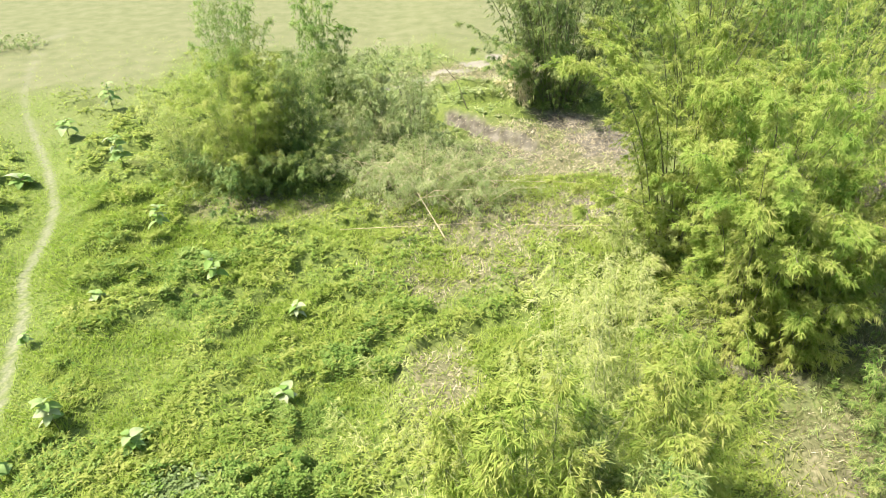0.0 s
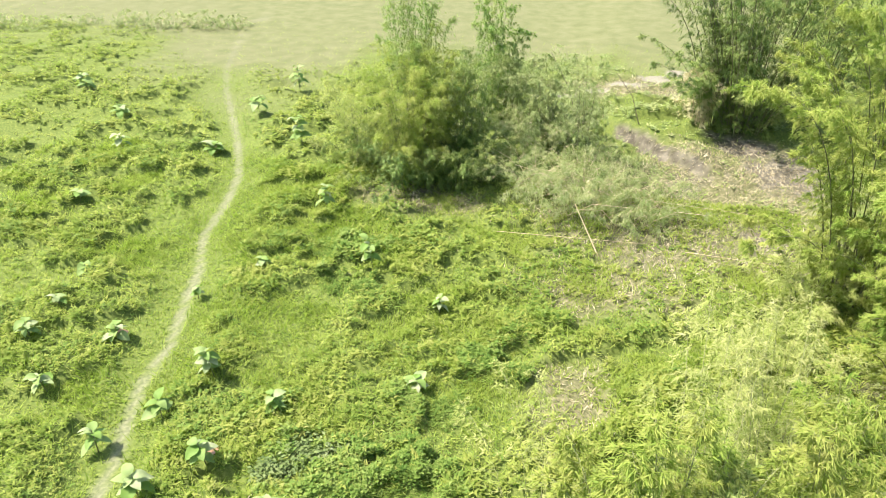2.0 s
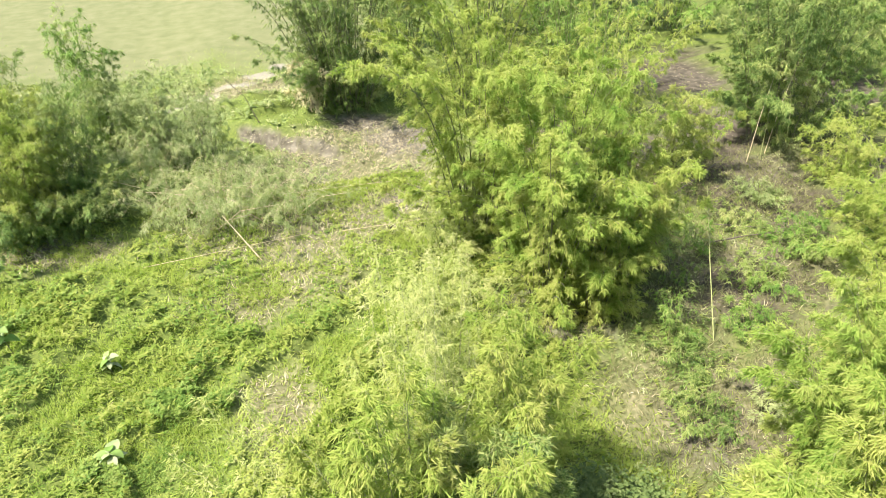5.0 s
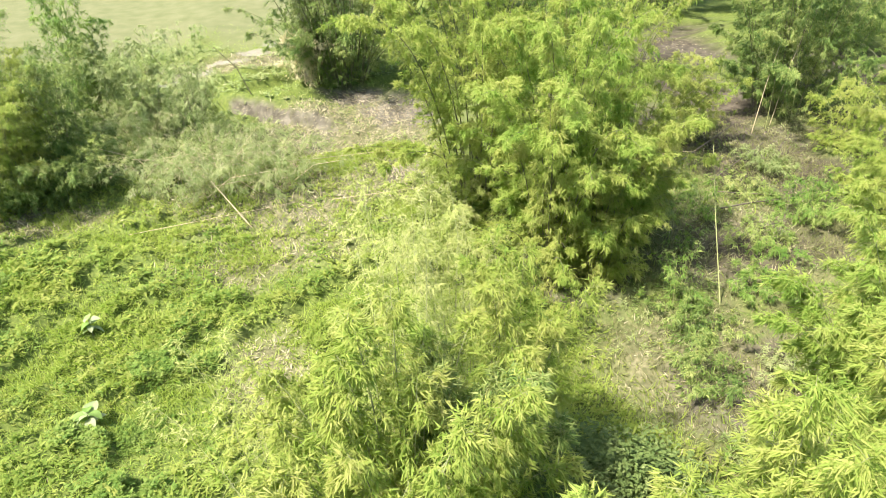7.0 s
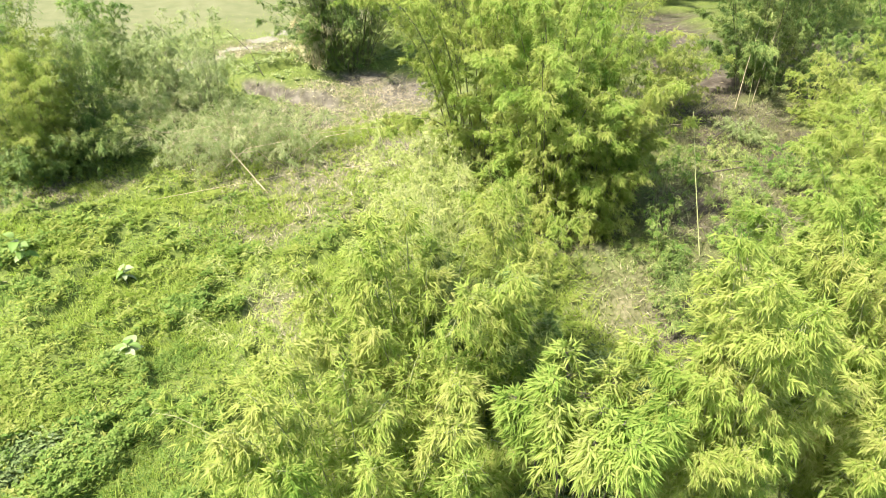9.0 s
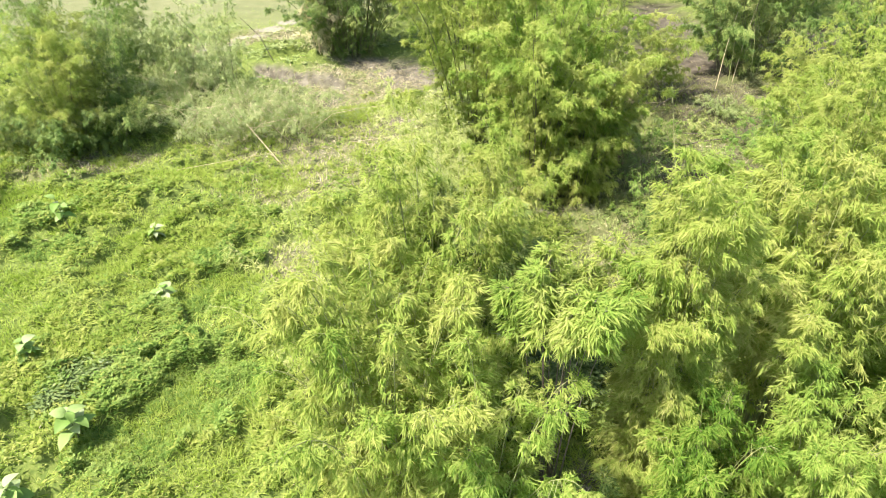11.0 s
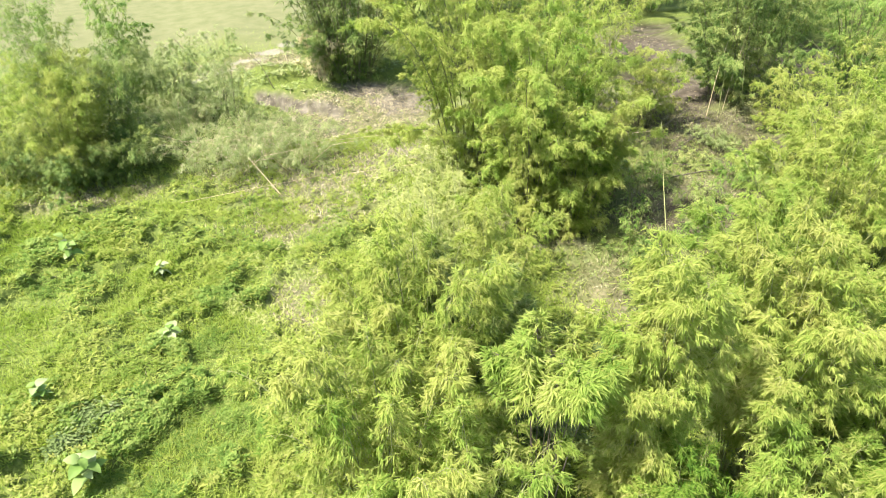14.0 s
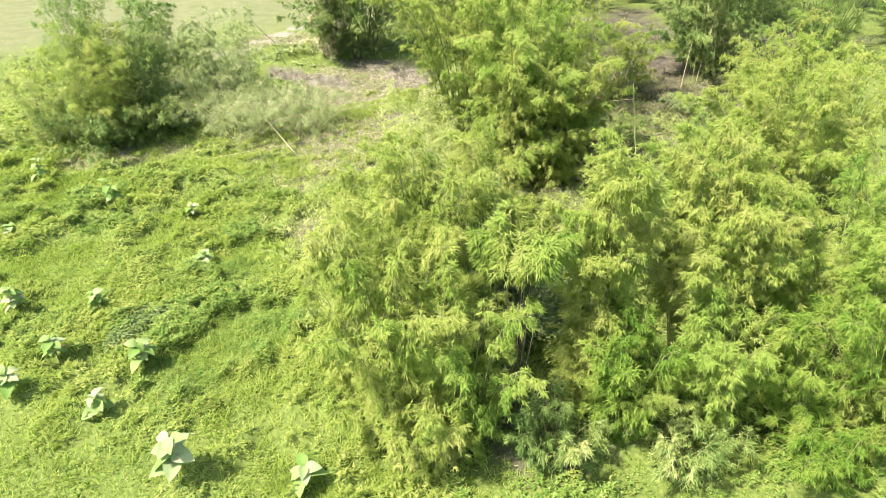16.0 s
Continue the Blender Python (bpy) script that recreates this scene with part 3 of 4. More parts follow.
# the next two are added and made tall to throw shade on the clearing
bamboo(16.0, 26.6, 10.0, 4.4, 26, 26000, PALE, LEAF_YELLOW, seed=47, fan=5, long=0.21, bare_foot=0.08)
bamboo(19.0, 35.2, 12.0, 5.0, 28, 26000, FRESH, LEAF_MID, seed=43, fan=5, long=0.24, bare_foot=0.1)
bamboo(28.6, 28.8, 10.4, 4.6, 36, 70000, DEEP, LEAF_DEEP, CULM_GREEN, seed=44, fan=5, long=0.24, bare_foot=0.16, foot=0.4, plume=1.3, stout=0.8)
bamboo(37.0, 28.0, 10.0, 6.0, 28, 22000, FRESH, LEAF_MID, CULM_GREEN, seed=45, fan=5, long=0.24, bare_foot=0.1)
bamboo(24.6, 16.6, 6.6, 3.6, 24, 22000, PALE, LEAF_YELLOW, seed=46, long=0.22, bare_foot=0.08)

bamboo(20.6, 26.6, 4.6, 2.4, 14, 11000, PALE, LEAF_YELLOW, seed=48, fan=5, long=0.2, bare_foot=0.25, droop=0.6, lean=(0.6, -0.6))
# low growth round the feet of the clumps
SKIRT = "low leafy bamboo growth round the foot of a taller clump"
# deep leaf colour on these two carries the shadow at the left clump's foot
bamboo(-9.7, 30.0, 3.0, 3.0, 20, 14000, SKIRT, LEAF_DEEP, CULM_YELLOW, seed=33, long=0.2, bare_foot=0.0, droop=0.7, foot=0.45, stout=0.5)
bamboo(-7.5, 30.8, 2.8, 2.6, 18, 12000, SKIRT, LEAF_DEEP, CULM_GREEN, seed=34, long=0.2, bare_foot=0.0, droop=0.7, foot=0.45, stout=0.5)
bamboo(11.8, 18.0, 4.0, 1.8, 14, 12000, SKIRT, LEAF_YELLOW, CULM_GREEN, seed=35, long=0.22, bare_foot=0.05, droop=0.6, foot=0.3)
bamboo(27.6, 23.2, 3.4, 1.8, 16, 8000, SKIRT, LEAF_YELLOW, CULM_YELLOW, seed=36, long=0.22, bare_foot=0.05, droop=0.6, foot=0.35)
bamboo(6.4, 19.6, 2.6, 1.6, 9, 4500, YOUNG, LEAF_PALE, CULM_YELLOW, seed=39, long=0.2, bare_foot=0.1, droop=0.6, foot=0.4)
bamboo(7.6, 23.2, 2.8, 1.7, 9, 4500, YOUNG, LEAF_PALE, CULM_YELLOW, seed=40, long=0.2, bare_foot=0.1, droop=0.6, foot=0.4)
bamboo(10.1, 18.8, 7.6, 2.0, 18, 24000, FRESH, LEAF_YELLOW, CULM_GREEN, seed=82, long=0.2, bare_foot=0.15, droop=0.5, foot=0.25, lean=(-0.4, -1.4))
bamboo(12.0, 19.0, 6.4, 1.9, 16, 20000, SKIRT, LEAF_FRESH, CULM_GREEN, seed=83, long=0.21, bare_foot=0.03, droop=0.6, foot=0.3)
# woods at the back, copies of two grown clumps
FAR_A = bamboo(24.0, 47.0, 12.0, 6.4, 22, 7500, "tall bamboo clump in the woods behind the clearing", LEAF_MID, CULM_GREEN, seed=51, long=0.5, group="woods")
FAR_B = bamboo(39.0, 40.0, 11.0, 6.4, 22, 7500, "tall dark bamboo clump in the woods behind the clearing", LEAF_DEEP, CULM_GREEN, seed=52, long=0.5, group="woods")
for k, (x, y, a) in enumerate(((20.0, 52.0, 70), (33.0, 56.0, 200), (44.0, 48.0, 120), (13.0, 50.0, 10), (50.0, 38.0, 300), (38.0, 36.0, 45), (28.0, 54.0, 160), (56.0, 56.0, 250), (34.0, 48.0, 15), (46.0, 28.0, 100))):
    copy_thing((FAR_A, FAR_B)[k % 2], pose(x, y, ground_at(x, y), 0, 0, a))

# grey-green thicket in the middle of the clearing and behind it
THICKET = "low grey-green thicket of thin arching canes and dry twigs"
for k, (x, y, h, w, n, c) in enumerate(((-0.8, 29.0, 2.2, 3.0, 40, 6500), (1.8, 28.8, 1.7, 2.4, 30, 4500), (-3.2, 30.2, 1.9, 2.4, 30, 4500), (-2.8, 36.6, 2.0, 2.2, 26, 5500), (-1.8, 40.4, 1.5, 1.8, 22, 4000),
                                          (-4.4, 34.4, 2.4, 2.4, 26, 6500), (-7.2, 43.4, 2.0, 2.6, 20, 5500), (-11.0, 43.0, 2.2, 2.8, 20, 5500), (0.6, 31.6, 1.4, 2.2, 26, 3600))):
    bamboo(x, y, h, w, n, c, THICKET, LEAF_GREY, CULM_DRY, seed=60 + k, long=0.3, bare_foot=0.15, name="thicket", category="shrub", group="thickets",
           droop=1.1, foot=0.35, branch=0.6, plume=2.5, slim=0.07, stout=0.5)

# low green growth in the clearing, and the far hedge
for k, (x, y, h, w, n, c, m) in enumerate(((21.8, 18.6, 1.6, 1.8, 14, 5000, LEAF_MID), (25.6, 19.8, 2.0, 1.4, 12, 4000, LEAF_FRESH), (13.4, 14.4, 1.2, 1.5, 10, 3000, LEAF_DEEP),
                                             (14.0, 23.6, 1.6, 1.8, 10, 3500, LEAF_DEEP), (16.8, 15.4, 0.9, 1.3, 10, 2200, LEAF_MID), (18.6, 17.6, 1.0, 1.4, 10, 2400, LEAF_MID), (12.4, 12.2, 1.0, 1.2, 10, 2200, LEAF_DEEP),
                                             (15.0, 11.4, 0.9, 1.2, 10, 2000, LEAF_GREY), (20.6, 21.4, 0.8, 1.3, 9, 1800, LEAF_DEEP), (22.6, 22.8, 0.9, 1.2, 9, 1800, LEAF_GREY), (13.6, 15.8, 2.4, 0.8, 6, 900, LEAF_MID), (15.4, 18.8, 2.8, 0.9, 6, 1000, LEAF_MID), (17.6, 20.2, 1.6, 0.8, 6, 900, LEAF_MID))):
    bamboo(x, y, h, w, n, c, "low green thicket of leafy shoots on dry ground", m, CULM_YELLOW, seed=80 + k, long=0.19, bare_foot=0.1, name="thicket", category="shrub", group="thickets", droop=0.6, foot=0.35, branch=0.6)
for k, (x, y, h, w) in enumerate(((-41.0, 51.6, 1.0, 1.6), (-38.2, 51.4, 1.2, 1.9), (-36.2, 52.4, 1.1, 1.8), (-34.0, 52.8, 1.3, 1.9), (-32.2, 53.8, 0.8, 1.7), (-44.6, 49.8, 0.8, 1.8), (-48.0, 48.6, 0.8, 1.8), (-51.5, 47.6, 0.9, 1.8))):
    bamboo(x, y, h, w, 12, 1200, "low grey-green bush in a far hedge", LEAF_GREY, CULM_DRY, seed=90 + k, long=0.22, bare_foot=0.05, name="hedge_bush", category="shrub", group="far hedge", droop=0.7, foot=0.5, branch=0.5, stout=0.5)


# ---- ground cover ----
def scatter(n, x0, x1, y0, y1, seed):
    r = np.random.default_rng(seed)
    x, y = r.uniform(x0, x1, n), r.uniform(y0, y1, n)
    keep = (x > -17.5 - 0.95 * np.maximum(y - 8, 0)) & (x < 16.5 + 0.9 * np.maximum(y - 6, 0))
    return x[keep], y[keep], r


def stuff(name, me, label, category):
    return tagged(new(name, me), label, category, kind="stuff")


def weeds(name, label, n, box, seed, size, each=7, leaf=LEAF_WEED, slim=0.42, lift=(-0.15, 1.1), share=None):
    """Rosettes of small leaves, thick on the cushions."""
    x, y, r = scatter(n, *box, seed)
    t = tufts(x, y)
    thick = np.clip(0.16 + 2.8 * t, 0, 1) * (1 - 0.75 * bare(x, y)) * (1 - 0.4 * dry(x, y)) * (1 - 0.92 * smooth(8.5, 11.5, x) * smooth(7, 10, y)) * (1 - 0.97 * meadow(x, y)) * smooth(0.2, 0.7, off_track(x, y))
    if share is not None:
        thick = share(x, y)
    else:
        thick = thick * (1 - 0.75 * smooth(0.5, 2.5, x) * smooth(9, 6, y))
    thick = thick * (1 - 0.45 * smooth(14, 31, y))
    keep = r.random(len(x)) < thick * (1 - 0.92 * trodden(x, y))
    x, y, t = x[keep], y[keep], t[keep]
    z = land(x, y) + 0.75 * t
    m = len(x)
    big = size * r.uniform(0.55, 1.25, m) * (0.6 + 1.0 * t) * (1 + 0.4 * smooth(14, 31, y))
    tall = (0.05 + 0.45 * t) * r.uniform(0.3, 1.0, m)
    k = np.repeat(np.arange(m), each)
    a = r.uniform(0, 2 * np.pi, m * each)
    way = unit(np.stack((np.cos(a), np.sin(a), r.uniform(*lift, m * each)), 1))
    base = np.stack((x[k], y[k], z[k] + tall[k] * r.uniform(0.2, 1.0, m * each)), 1) + r.normal(0, 0.03, (m * each, 3))
    ln = big[k] * r.uniform(0.6, 1.2, m * each)
    v, f = spears(base, way, ln, ln * slim, 0.22)
    return stuff(name, quick_mesh(name, v, f, None, (leaf,)), label, "weeds")


def grass(name, label, n, box, seed, size, mat, share):
    """Upright blades, one thin triangle each."""
    x, y, r = scatter(n, *box, seed)
    keep = r.random(len(x)) < share(x, y) * (1 - 0.92 * trodden(x, y))
    x, y = x[keep], y[keep]
    m = len(x)
    z = land(x, y) + 0.75 * tufts(x, y)
    a = 14.0 * cloud(x, y, 1.3, 83) + r.normal(0, 1.5, m)
    way = unit(np.stack((np.cos(a), np.sin(a), r.uniform(0.3, 1.7, m)), 1))
    ln = size * r.uniform(0.5, 1.3, m)
    base = np.stack((x, y, z - 0.01), 1)
    side = unit(np.cross(way, r.normal(0, 0.4, (m, 3)) + np.array((-0.35, 0.0, 1.0))))
    v = np.stack((base - side * 0.011 - side * (0.02 * ln)[:, None], base + side * 0.011 + side * (0.02 * ln)[:, None], base + way * ln[:, None]), 1).reshape(-1, 3)
    return stuff(name, quick_mesh(name, v, np.arange(3 * m).reshape(-1, 3), None, (mat,)), label, "grass")


weeds("low_weeds", "thick bright green leafy weeds covering the meadow", 70000, (-34, 26, -1, 31), 101, 0.18, 6, slim=0.36)
weeds("herb_patches", "dark green small-leaved herbs in patches among the grass", 100000, (-30, 30, -4, 32), 110, 0.13, 5, LEAF_HERB, 0.5, (0.0, 1.0),
      lambda x, y: np.maximum(smooth(0.55, 0.66, cloud(x, y, 1.7, 55)), 1.6 * smooth(0.0, 2.0, x) * smooth(4.5, 3.0, y) + 0.8 * smooth(13, 15, x) * smooth(8, 11, y) * smooth(27, 23, y) * smooth(0.42, 0.6, cloud(x, y, 2.4, 61))) * (1 - bare(x, y) * smooth(3.0, 5.0, y)) * (1 - 0.5 * dry(x, y)) * smooth(0.4, 0.9, off_track(x, y)) * (0.3 + 0.7 * lawn(x, y)))
# mats of small-leaved herbs: centre and half widths
MATS = [(-5.6, 11.6, 1.8, 1.4), (-7.4, 12.4, 1.4, 1.0), (-4.0, 12.8, 1.0, 0.8), (-3.8, 9.8, 1.3, 0.9), (-6.2, 9.4, 1.6, 1.0), (-4.6, 15.4, 1.5, 0.9), (-2.6, 11.2, 1.2, 1.6), (-9.4, 20.8, 1.6, 0.9), (-2.4, 17.6, 1.4, 0.8), (-10.6, 23.4, 2.0, 1.0)]


def matted(x, y):
    total = np.zeros(np.shape(x))
    for cx, cy, wx, wy in MATS:
        total = np.maximum(total, np.exp(-((x - cx) / wx) ** 2 - ((y - cy) / wy) ** 2))
    return smooth(0.35, 0.75, total + 0.9 * (cloud(x, y, 1.1, 57) - 0.5))


weeds("herb_mats", "mats of small-leaved dark green herbs in the grass", 120000, (-13, 0, 7, 26), 114, 0.115, 6, LEAF_HERB, 0.55, (0.1, 1.3), matted)
weeds("clearing_weeds", "dull green weeds and seedlings scattered over the trampled clearing", 17000, (9.0, 31, 7, 29), 112, 0.17, 5, LEAF_GREY, 0.22, (0.1, 1.2),
      lambda x, y: smooth(8.5, 11.0, x) * smooth(0.42, 0.62, cloud(x, y, 1.8, 63)))
weeds("track_weeds", "small green herbs scattered in the short turf beside the footpath", 60000, (-27, -4, 1, 36), 115, 0.12, 5, LEAF_HERB, 0.45, (0.1, 1.2),
      lambda x, y: 0.8 * (1 - lawn(x, y)) * smooth(0.35, 0.7, off_track(x, y)) * smooth(0.46, 0.62, cloud(x, y, 0.9, 67)))
weeds("far_weeds", "thick bright green weeds in the back of the meadow", 30000, (-58, -13, 31, 52), 102, 0.18, 5)
weeds("thicket_weeds", "grey-green weeds round the thickets", 16000, (-13, 40, 31, 52), 111, 0.17, 5, LEAF_GREY)
weeds("back_weeds", "low weeds on the meadow behind the viewpoint", 7000, (-24, 20, -18, 0), 108, 0.24, 4)
grass("long_grass", "fresh green grass lying in flowing strands between the weeds", 560000, (-30, 24, 0, 31), 103, 0.32, GRASS,
      lambda x, y: (0.15 + 0.85 * smooth(0.40, 0.60, cloud(x, y, 2.5, 71))) * (1 - 0.7 * bare(x, y)) * smooth(0.12, 0.4, off_track(x, y)) * (0.25 + 0.75 * lawn(x, y)) * (1 - 0.85 * smooth(0, 2, x) * smooth(5, 3, y)) * (1 - 0.95 * smooth(8.0, 11.0, x) * smooth(6.5, 9.5, y)))
grass("short_grass", "short bright turf beside the footpath", 200000, (-30, 10, 0, 32), 109, 0.15, GRASS, lambda x, y: (1 - lawn(x, y)) * smooth(0.15, 0.4, off_track(x, y)))
grass("clearing_grass", "dull green and dry grass blades in the trampled clearing", 110000, (8.5, 31, 6.5, 29), 113, 0.24, DULL, lambda x, y: smooth(8.0, 10.5, x) * (0.35 + 0.7 * smooth(0.35, 0.6, cloud(x, y, 1.5, 65))))
grass("far_grass", "green grass blades on the far meadow", 70000, (-55, 30, 32, 56), 104, 0.2, GRASS, lambda x, y: 0.6 * (1 - 0.8 * bare(x, y)) * (1 - 0.8 * meadow(x, y)))


def litter(n, box, seed, size):
    x, y, r = scatter(n, *box, seed)
    keep = r.random(len(x)) < np.clip(0.02 + 0.9 * bare(x, y) + 0.25 * dry(x, y), 0, 1) * (1 - 0.88 * smooth(9, 12, x)) * smooth(0.0, 0.3, off_track(x, y)) * (1 - meadow(x, y))
    x, y = x[keep], y[keep]
    m = len(x)
    a = r.uniform(0, 2 * np.pi, m)
    way = unit(np.stack((np.cos(a), np.sin(a), r.uniform(-0.05, 0.35, m)), 1))
    ln = size * r.uniform(0.3, 1.4, m) ** 1.5
    v, f = blades(np.stack((x, y, land(x, y) + 0.75 * tufts(x, y) + 0.015), 1), way, ln, np.minimum(ln * 0.1, 0.03), 0.05)
    return stuff("dry_litter", quick_mesh("dry_litter", v, f, None, (STRAW,)), "dry straw and fallen bamboo leaves on bare ground", "litter")


litter(110000, (-12, 34, 2, 48), 105, 0.18)
grass("dry_grass", "dry straw-coloured grass in the trampled clearing", 110000, (-12, 32, 6, 50), 106, 0.24, STRAW, lambda x, y: (0.75 - 0.62 * smooth(8, 11, x)) * dry(x, y) * smooth(0.1, 0.4, off_track(x, y)))


# ---- broad-leaved saplings ----
def leaf_mesh(name, mat, long=0.35, wide=0.25):
    """An egg-shaped leaf, folded along its rib and bent down towards the tip."""
    bm = bmesh.new()
    rows = []
    for i in range(7):
        s = i / 6
        w = wide / 2 * (math.sin(math.pi * s ** 0.8) ** 0.75 if 0 < s < 1 else 0.03)
        z = 0.10 * long * math.sin(math.pi * s) - 0.30 * long * s * s
        rows.append([bm.verts.new((k * w, s * long, z + abs(k) * 0.22 * w)) for k in (-1, -0.5, 0, 0.5, 1)])
    for a, b in zip(rows, rows[1:]):
        for j in range(4):
            bm.faces.new((a[j], a[j + 1], b[j + 1], b[j]))
    me = bpy.data.meshes.new(name)
    bm.to_mesh(me)
    bm.free()
    for p in me.polygons:
        p.use_smooth = True
    me.materials.append(mat)
    return me


LEAF_MESH, OLD_LEAF_MESH = leaf_mesh("leaf", BIG_LEAF), leaf_mesh("old_leaf", RED_LEAF)


def sapling(x, y, height, count, size, seed, old=0):
    r = random.Random(seed)
    height *= 1.25
    root = thing("sapling", x, y, "broad-leaved sapling with large pale grey-green leaves among weeds", "plant", "broad-leaved saplings", 0.02)
    tilt = (r.uniform(-0.15, 0.15), r.uniform(-0.15, 0.15))
    line = [(tilt[0] * height * s, tilt[1] * height * s, height * s) for s in (0, 0.35, 0.7, 1)]
    v, f = tube(line, (0.022, 0.018, 0.013, 0.008))
    part("stem", quick_mesh("stem", v, f, None, (CULM_GREEN,)), root)
    for i in range(count):
        s = 0.35 + 0.65 * (i + 0.5) / count
        ob = part("leaf", OLD_LEAF_MESH if i < old else LEAF_MESH, root)
        k = 0.97 * size * r.uniform(0.75, 1.25) * (1.15 - 0.45 * s)
        ob.matrix_local = pose(tilt[0] * height * s, tilt[1] * height * s, height * s, r.uniform(-16, 34), r.uniform(-25, 25), 137.5 * i + r.uniform(-20, 20)) @ Matrix.Scale(k, 4)
    return root


BY_TRACK = [(-12.8, 20.9, 0.45, 5, 1.5), (-8.6, 22.0, 1.2, 9, 1.5), (-14.6, 18.7, 0.5, 7, 1.0), (-15.8, 15.6, 0.6, 6, 1.7), (-11.7, 14.9, 1.1, 12, 1.4),
            (-12.4, 12.9, 0.6, 6, 1.5), (-16.6, 12.9, 0.6, 7, 1.5), (-18.7, 14.7, 0.7, 7, 1.5), (-13.4, 11.2, 0.7, 7, 1.4), (-10.0, 11.5, 0.9, 9, 1.5),
            (-8.8, 13.6, 0.7, 9, 1.3), (-5.0, 15.8, 0.6, 6, 1.7), (-5.3, 20.0, 0.6, 7, 1.2), (-16.2, 32.2, 1.6, 13, 1.9), (-20.1, 40.4, 1.5, 9, 2.0)]
IN_MEADOW = [(-25.6, 29.5, 0.8, 7, 1.8), (-20.7, 30.5, 0.5, 6, 2.3), (-11.2, 10.0, 0.9, 9, 1.6), (-33.0, 36.4, 1.2, 9, 2.2), (-20.9, 36.2, 0.9, 8, 2.0),
             (-12.4, 26.2, 1.2, 10, 1.6), (-19.0, 16.6, 0.4, 5, 1.2), (-19.8, 19.0, 0.5, 5, 1.4), (-7.1, 9.9, 1.0, 10, 1.7), (-8.4, 8.4, 0.7, 8, 1.5),
             (-6.2, 4.9, 1.5, 15, 1.8), (-2.8, 3.5, 0.6, 7, 1.6), (-6.7, 12.6, 0.4, 6, 1.2), (-24.0, 24.0, 0.5, 5, 1.6), (-28.0, 33.0, 0.7, 6, 2.0)]
for k, (x, y, h, n, s) in enumerate(BY_TRACK + IN_MEADOW):
    sapling(x, y, h, n + 3, s, 200 + k, 1 if k in (9, 16, 3) else 0)


def dark_shrub(x, y, w, h, n, seed):
    """Low heap of small dark leaves on short stems."""
    r = np.random.default_rng(seed)
    root = thing("dark_shrub", x, y, "low dark green leafy shrub in the weeds", "shrub", "dark shrubs", 0.02)
    for i in range(7):
        a, q = i * 2.4, w * 0.75 * math.sqrt(i / 7)
        top = (q * math.cos(a), q * math.sin(a), h * (1 - 0.4 * i / 7))
        v, f = tube([(top[0] * 0.3, top[1] * 0.3, 0), (top[0] * 0.7, top[1] * 0.7, top[2] * 0.6), top], (0.014, 0.01, 0.006))
        stem = part("stem", quick_mesh("stem", v, f, None, (CULM_GREEN,)), root)
        m = n // 7
        c = r.normal(0, (w * 0.36, w * 0.36, h * 0.3), (m, 3)) + np.array((top[0], top[1], top[2] * 0.75))
        c[:, 2] = np.maximum(c[:, 2], 0.04)
        b = r.uniform(0, 2 * np.pi, m)
        ln = 0.13 * r.uniform(0.4, 1.5, m)
        v, f = blades(c, unit(np.stack((np.cos(b), np.sin(b), r.uniform(-0.2, 0.5, m)), 1)), ln, ln * 0.55, 0.2)
        part("foliage", quick_mesh("foliage", v, f, None, (LEAF_DARK,)), stem)


for k, (x, y, w, h, n) in enumerate(((-7.2, 12.2, 0.8, 0.5, 1300), (-6.2, 12.7, 0.5, 0.45, 700), (-8.0, 11.4, 0.4, 0.4, 500), (7.0, 8.4, 1.2, 0.9, 3600), (8.5, 9.3, 1.0, 0.9, 2600), (6.2, 9.7, 1.0, 0.8, 2600), (7.5, 10.1, 1.0, 0.7, 2400), (5.6, 7.4, 1.0, 0.7, 2400), (8.6, 7.6, 1.0, 0.8, 2400))):
    dark_shrub(x, y, w, h, n, 300 + k)


# ---- bare canes ----
def cane(name, points, radius, mat, label, category="cane"):
    ob = thing(name, points[0][0], points[0][1], label, category)
    points = np.array(points, float)
    s = np.linspace(0, 1, 9)
    q = np.linspace(0, 1, len(points))
    line = np.stack([np.interp(s, q, points[:, k]) for k in range(3)], 1) - np.array(ob.location)
    line[:, 2] += ob.location.z
    v, f = tube(line, radius * (1.0 - 0.55 * s), 6)
    part("stalk", quick_mesh("stalk", v, f, None, (mat,)), ob)
    return ob


cane("leaning_cane", ((0.2, 25.4, 0.0), (-1.1, 26.4, 1.9)), 0.034, CULM_DRY, "bare dry bamboo cane leaning over the grass")
cane("upright_cane", ((14.9, 15.2, 0.0), (15.6, 17.2, 2.3), (16.2, 18.8, 4.2)), 0.026, CULM_YELLOW, "tall thin yellow bamboo cane standing alone in the clearing")
DEAD = "dark dead bamboo cane lying on the trampled ground"
cane("fallen_cane", ((18.2, 20.3, 0.2), (19.9, 20.1, 0.35), (21.6, 20.0, 0.3)), 0.04, DEAD_AND_SHADED_WOOD, DEAD)
cane("fallen_cane", ((19.4, 21.6, 0.15), (20.8, 20.6, 0.3), (22.0, 20.0, 0.35)), 0.022, DEAD_AND_SHADED_WOOD, DEAD)
cane("fallen_cane", ((20.2, 22.8, 0.15), (21.8, 23.3, 0.6), (23.5, 24.0, 0.9)), 0.028, DEAD_AND_SHADED_WOOD, DEAD)
cane("fallen_cane", ((18.9, 17.7, 0.1), (20.2, 18.6, 0.5), (21.6, 19.8, 1.0)), 0.014, DEAD_AND_SHADED_WOOD, "thin dry cane leaning low over the trampled ground")
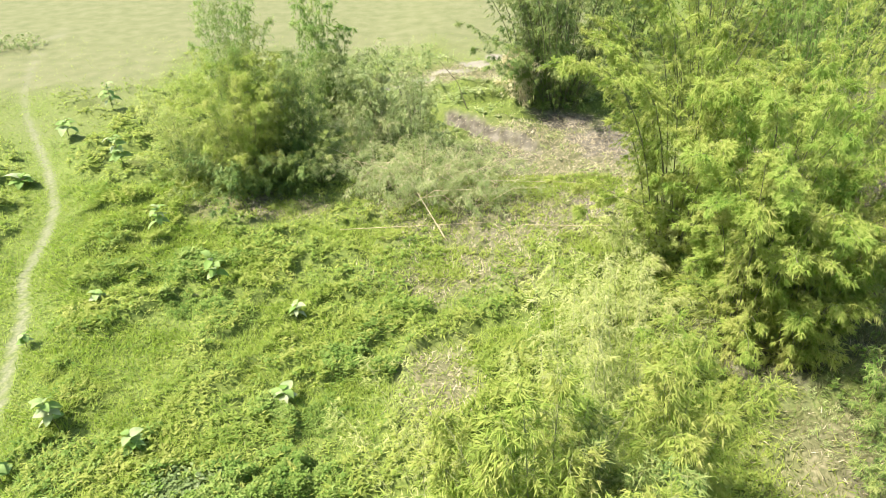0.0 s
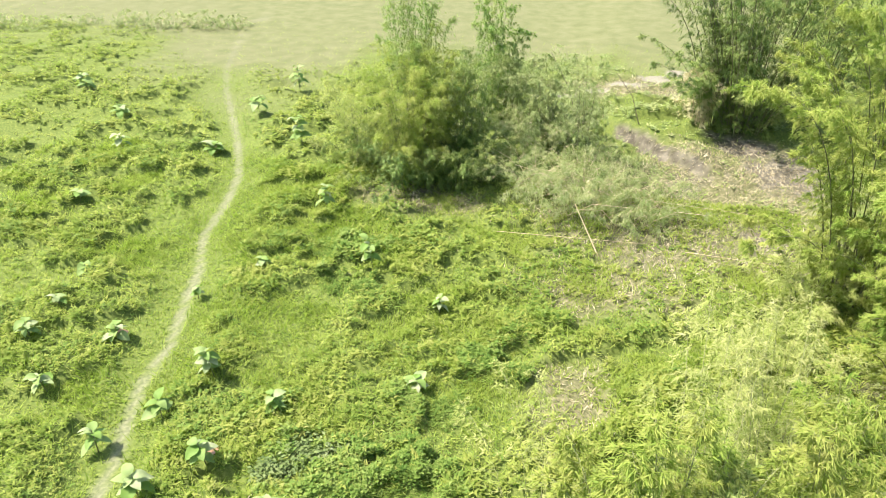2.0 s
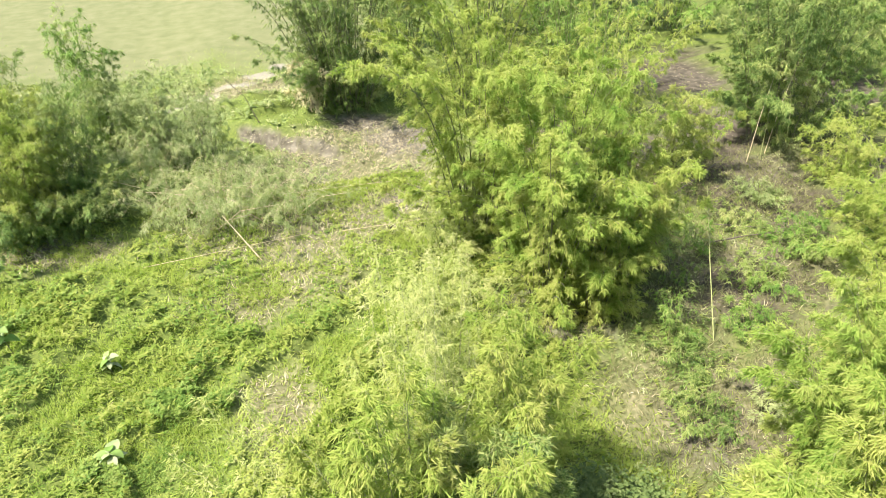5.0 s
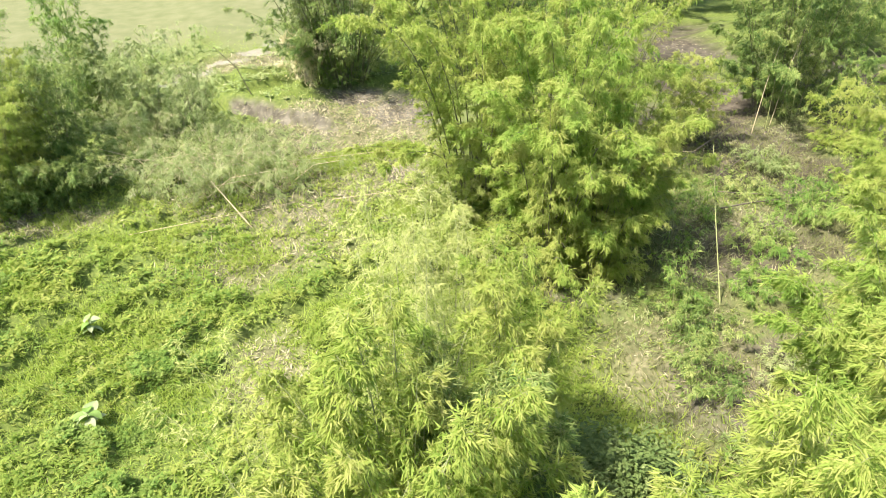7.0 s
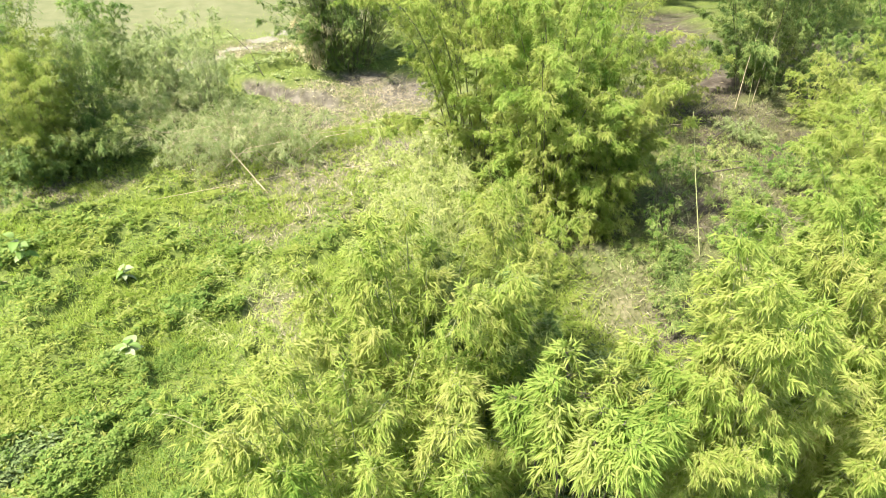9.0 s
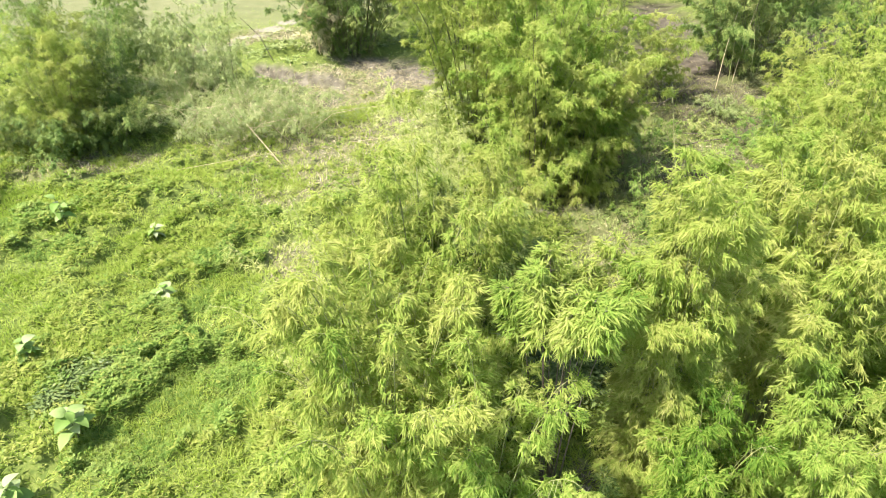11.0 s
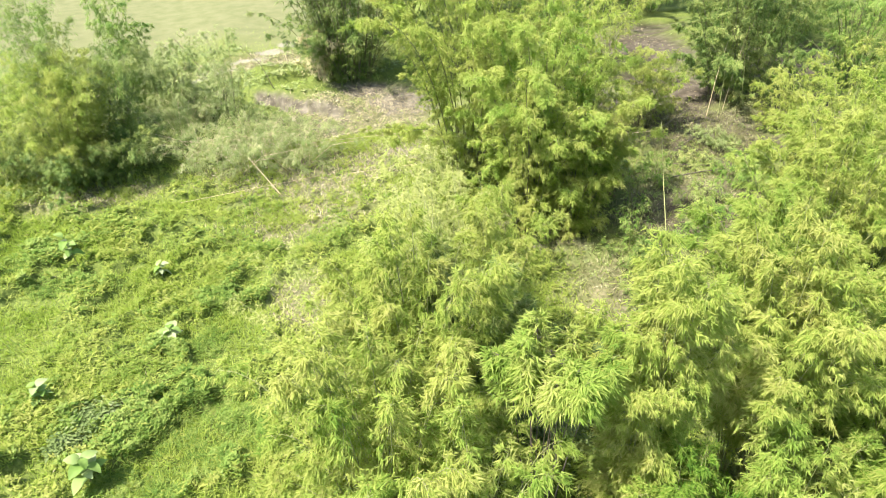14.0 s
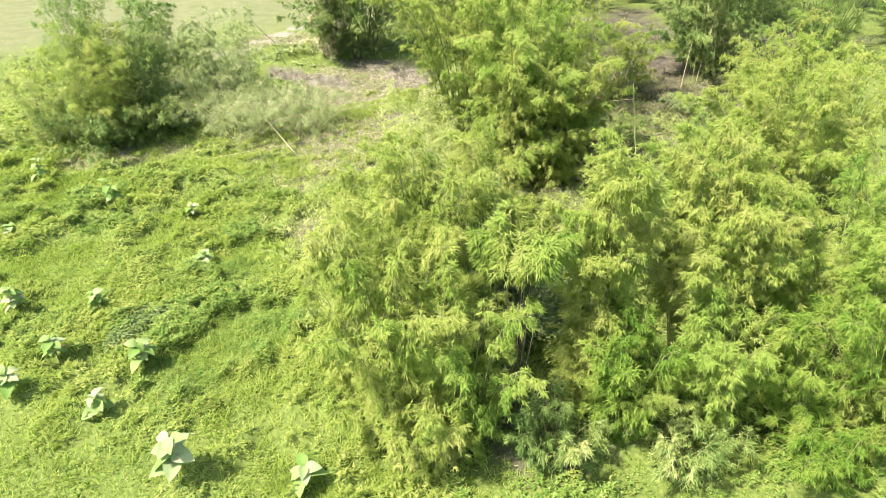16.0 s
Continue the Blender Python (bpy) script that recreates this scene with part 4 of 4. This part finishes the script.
cane("fallen_cane", ((18.6, 25.4, 0.2), (20.4, 24.7, 0.4)), 0.02, CULM_DRY, "thin dry cane leaning low over the trampled ground")
cane("fallen_cane", ((12.0, 13.3, 0.1), (13.8, 13.2, 0.35)), 0.018, CULM_YELLOW, "thin yellow cane lying in the clearing")
cane("fallen_cane", ((19.2, 24.4, 0.2), (23.5, 26.2, 0.9)), 0.04, DEAD_AND_SHADED_WOOD, DEAD)
cane("fallen_cane", ((-4.5, 26.2, 0.15), (2.2, 26.6, 0.3)), 0.014, CULM_DRY, "thin pale dry cane lying across the grass")
cane("fallen_cane", ((1.5, 29.8, 0.4), (7.2, 29.6, 0.35)), 0.016, CULM_DRY, "thin pale dry cane lying across the grass")
cane("fallen_cane", ((3.6, 26.3, 0.2), (8.0, 26.2, 0.2)), 0.014, CULM_DRY, "thin pale dry cane lying across the grass")
cane("fallen_cane", ((14.4, 12.2, 0.1), (17.6, 13.6, 0.5)), 0.025, CULM_YELLOW, "thin yellow cane lying in the clearing")

for k, (x, y, dx, dy, h) in enumerate(((24.9, 26.4, 1.3, 1.0, 4.2), (25.7, 26.4, 0.4, 0.8, 3.6), (26.4, 26.9, 1.2, 0.6, 4.6), (27.4, 26.6, -0.5, 0.5, 4.0))):
    cane("leaning_cane", ((x, y, 0.0), (x + 0.35 * dx, y + 0.35 * dy, 0.55 * h), (x + dx, y + dy, h)), 0.022, CULM_YELLOW if k % 2 else CULM_DRY, "bare yellow bamboo cane leaning against a bamboo clump")
cane("leaning_cane", ((-1.8, 37.6, 0.0), (-2.6, 37.8, 2.4), (-3.8, 38.2, 4.2)), 0.025, DEAD_AND_SHADED_WOOD, "thin dark bare cane arching out of a thicket")
cane("leaning_cane", ((1.4, 37.4, 0.0), (0.8, 37.6, 1.6), (-0.2, 37.6, 2.8)), 0.025, DEAD_AND_SHADED_WOOD, "thin dark bare cane arching out of a thicket")
bamboo(4.6, 39.6, 3.2, 1.3, 14, 3500, "bundle of dry straw-coloured canes hanging beside a bamboo clump", DRY_LEAF, CULM_DRY, seed=99, long=0.26, bare_foot=0.15, name="dry_thicket", category="shrub", group="thickets", droop=0.8, foot=0.3, branch=0.5)

THIN = "thin pale dry cane lying over a low thicket"
cane_dice = random.Random(41)
for k in range(16):
    x, y, a, n = cane_dice.uniform(-4.5, 3.5), cane_dice.uniform(27.2, 31.5), cane_dice.uniform(-0.6, 0.9) + (math.pi if k % 2 else 0), cane_dice.uniform(1.4, 3.0)
    z = cane_dice.uniform(0.8, 1.9)
    cane("thicket_cane", ((x, y, 0.1), (x + 0.4 * n * math.cos(a), y + 0.4 * n * math.sin(a), 0.75 * z), (x + n * math.cos(a), y + n * math.sin(a), z)), 0.022, CULM_DRY, THIN)
HEAP = "tangled heap of dead brown bamboo branches beside a clump"
for k, (x, y, h, w) in enumerate(((15.0, 22.6, 2.6, 1.3), (16.4, 24.4, 2.2, 1.2), (14.6, 20.6, 1.8, 1.1))):
    bamboo(x, y, h, w, 16, 2600, HEAP, DEAD_LEAF, DEAD_AND_SHADED_WOOD, seed=120 + k, long=0.22, bare_foot=0.1, name="dead_brush", category="brushwood", group="dead brush", droop=0.9, foot=0.4, branch=0.6, slim=0.12)


# ---- a shallow pond far off on the meadow ----
def pond():
    m, nodes, links = material("pond_water")
    out = nodes.new("ShaderNodeOutputMaterial")
    bsdf = nodes.new("ShaderNodeBsdfPrincipled")
    bsdf.inputs["Base Color"].default_value = (0.20, 0.19, 0.15, 1)
    bsdf.inputs["Roughness"].default_value = 0.12
    tex = nodes.new("ShaderNodeTexNoise")
    tex.inputs["Scale"].default_value = 3.0
    bump = nodes.new("ShaderNodeBump")
    bump.inputs["Strength"].default_value, bump.inputs["Distance"].default_value = 0.1, 0.02
    links.new(tex.outputs["Fac"], bump.inputs["Height"])
    links.new(bump.outputs[0], bsdf.inputs["Normal"])
    links.new(bsdf.outputs[0], out.inputs["Surface"])
    bm = bmesh.new()
    for cx, cy, wx, wy, k in ((POND[0], POND[1], 4.2, 0.9, 0.0), (POND[0] - 5.5, POND[1] - 1.6, 1.8, 0.5, 2.0)):
        ring = []
        for i in range(40):
            a = 2 * math.pi * i / 40
            q = 1 + 0.25 * math.sin(3 * a + k) + 0.12 * math.sin(7 * a + 1)
            x, y = cx + wx * q * math.cos(a), cy + wy * q * math.sin(a)
            ring.append(bm.verts.new((x, y, 0.075)))
        bm.faces.new(ring)
    me = bpy.data.meshes.new("water")
    bm.to_mesh(me)
    bm.free()
    me.materials.append(m)
    tagged(new("water", me), "shallow bright pond lying on the far meadow", "water", kind="structure")


POND = (-29.5, 70.4)
pond()
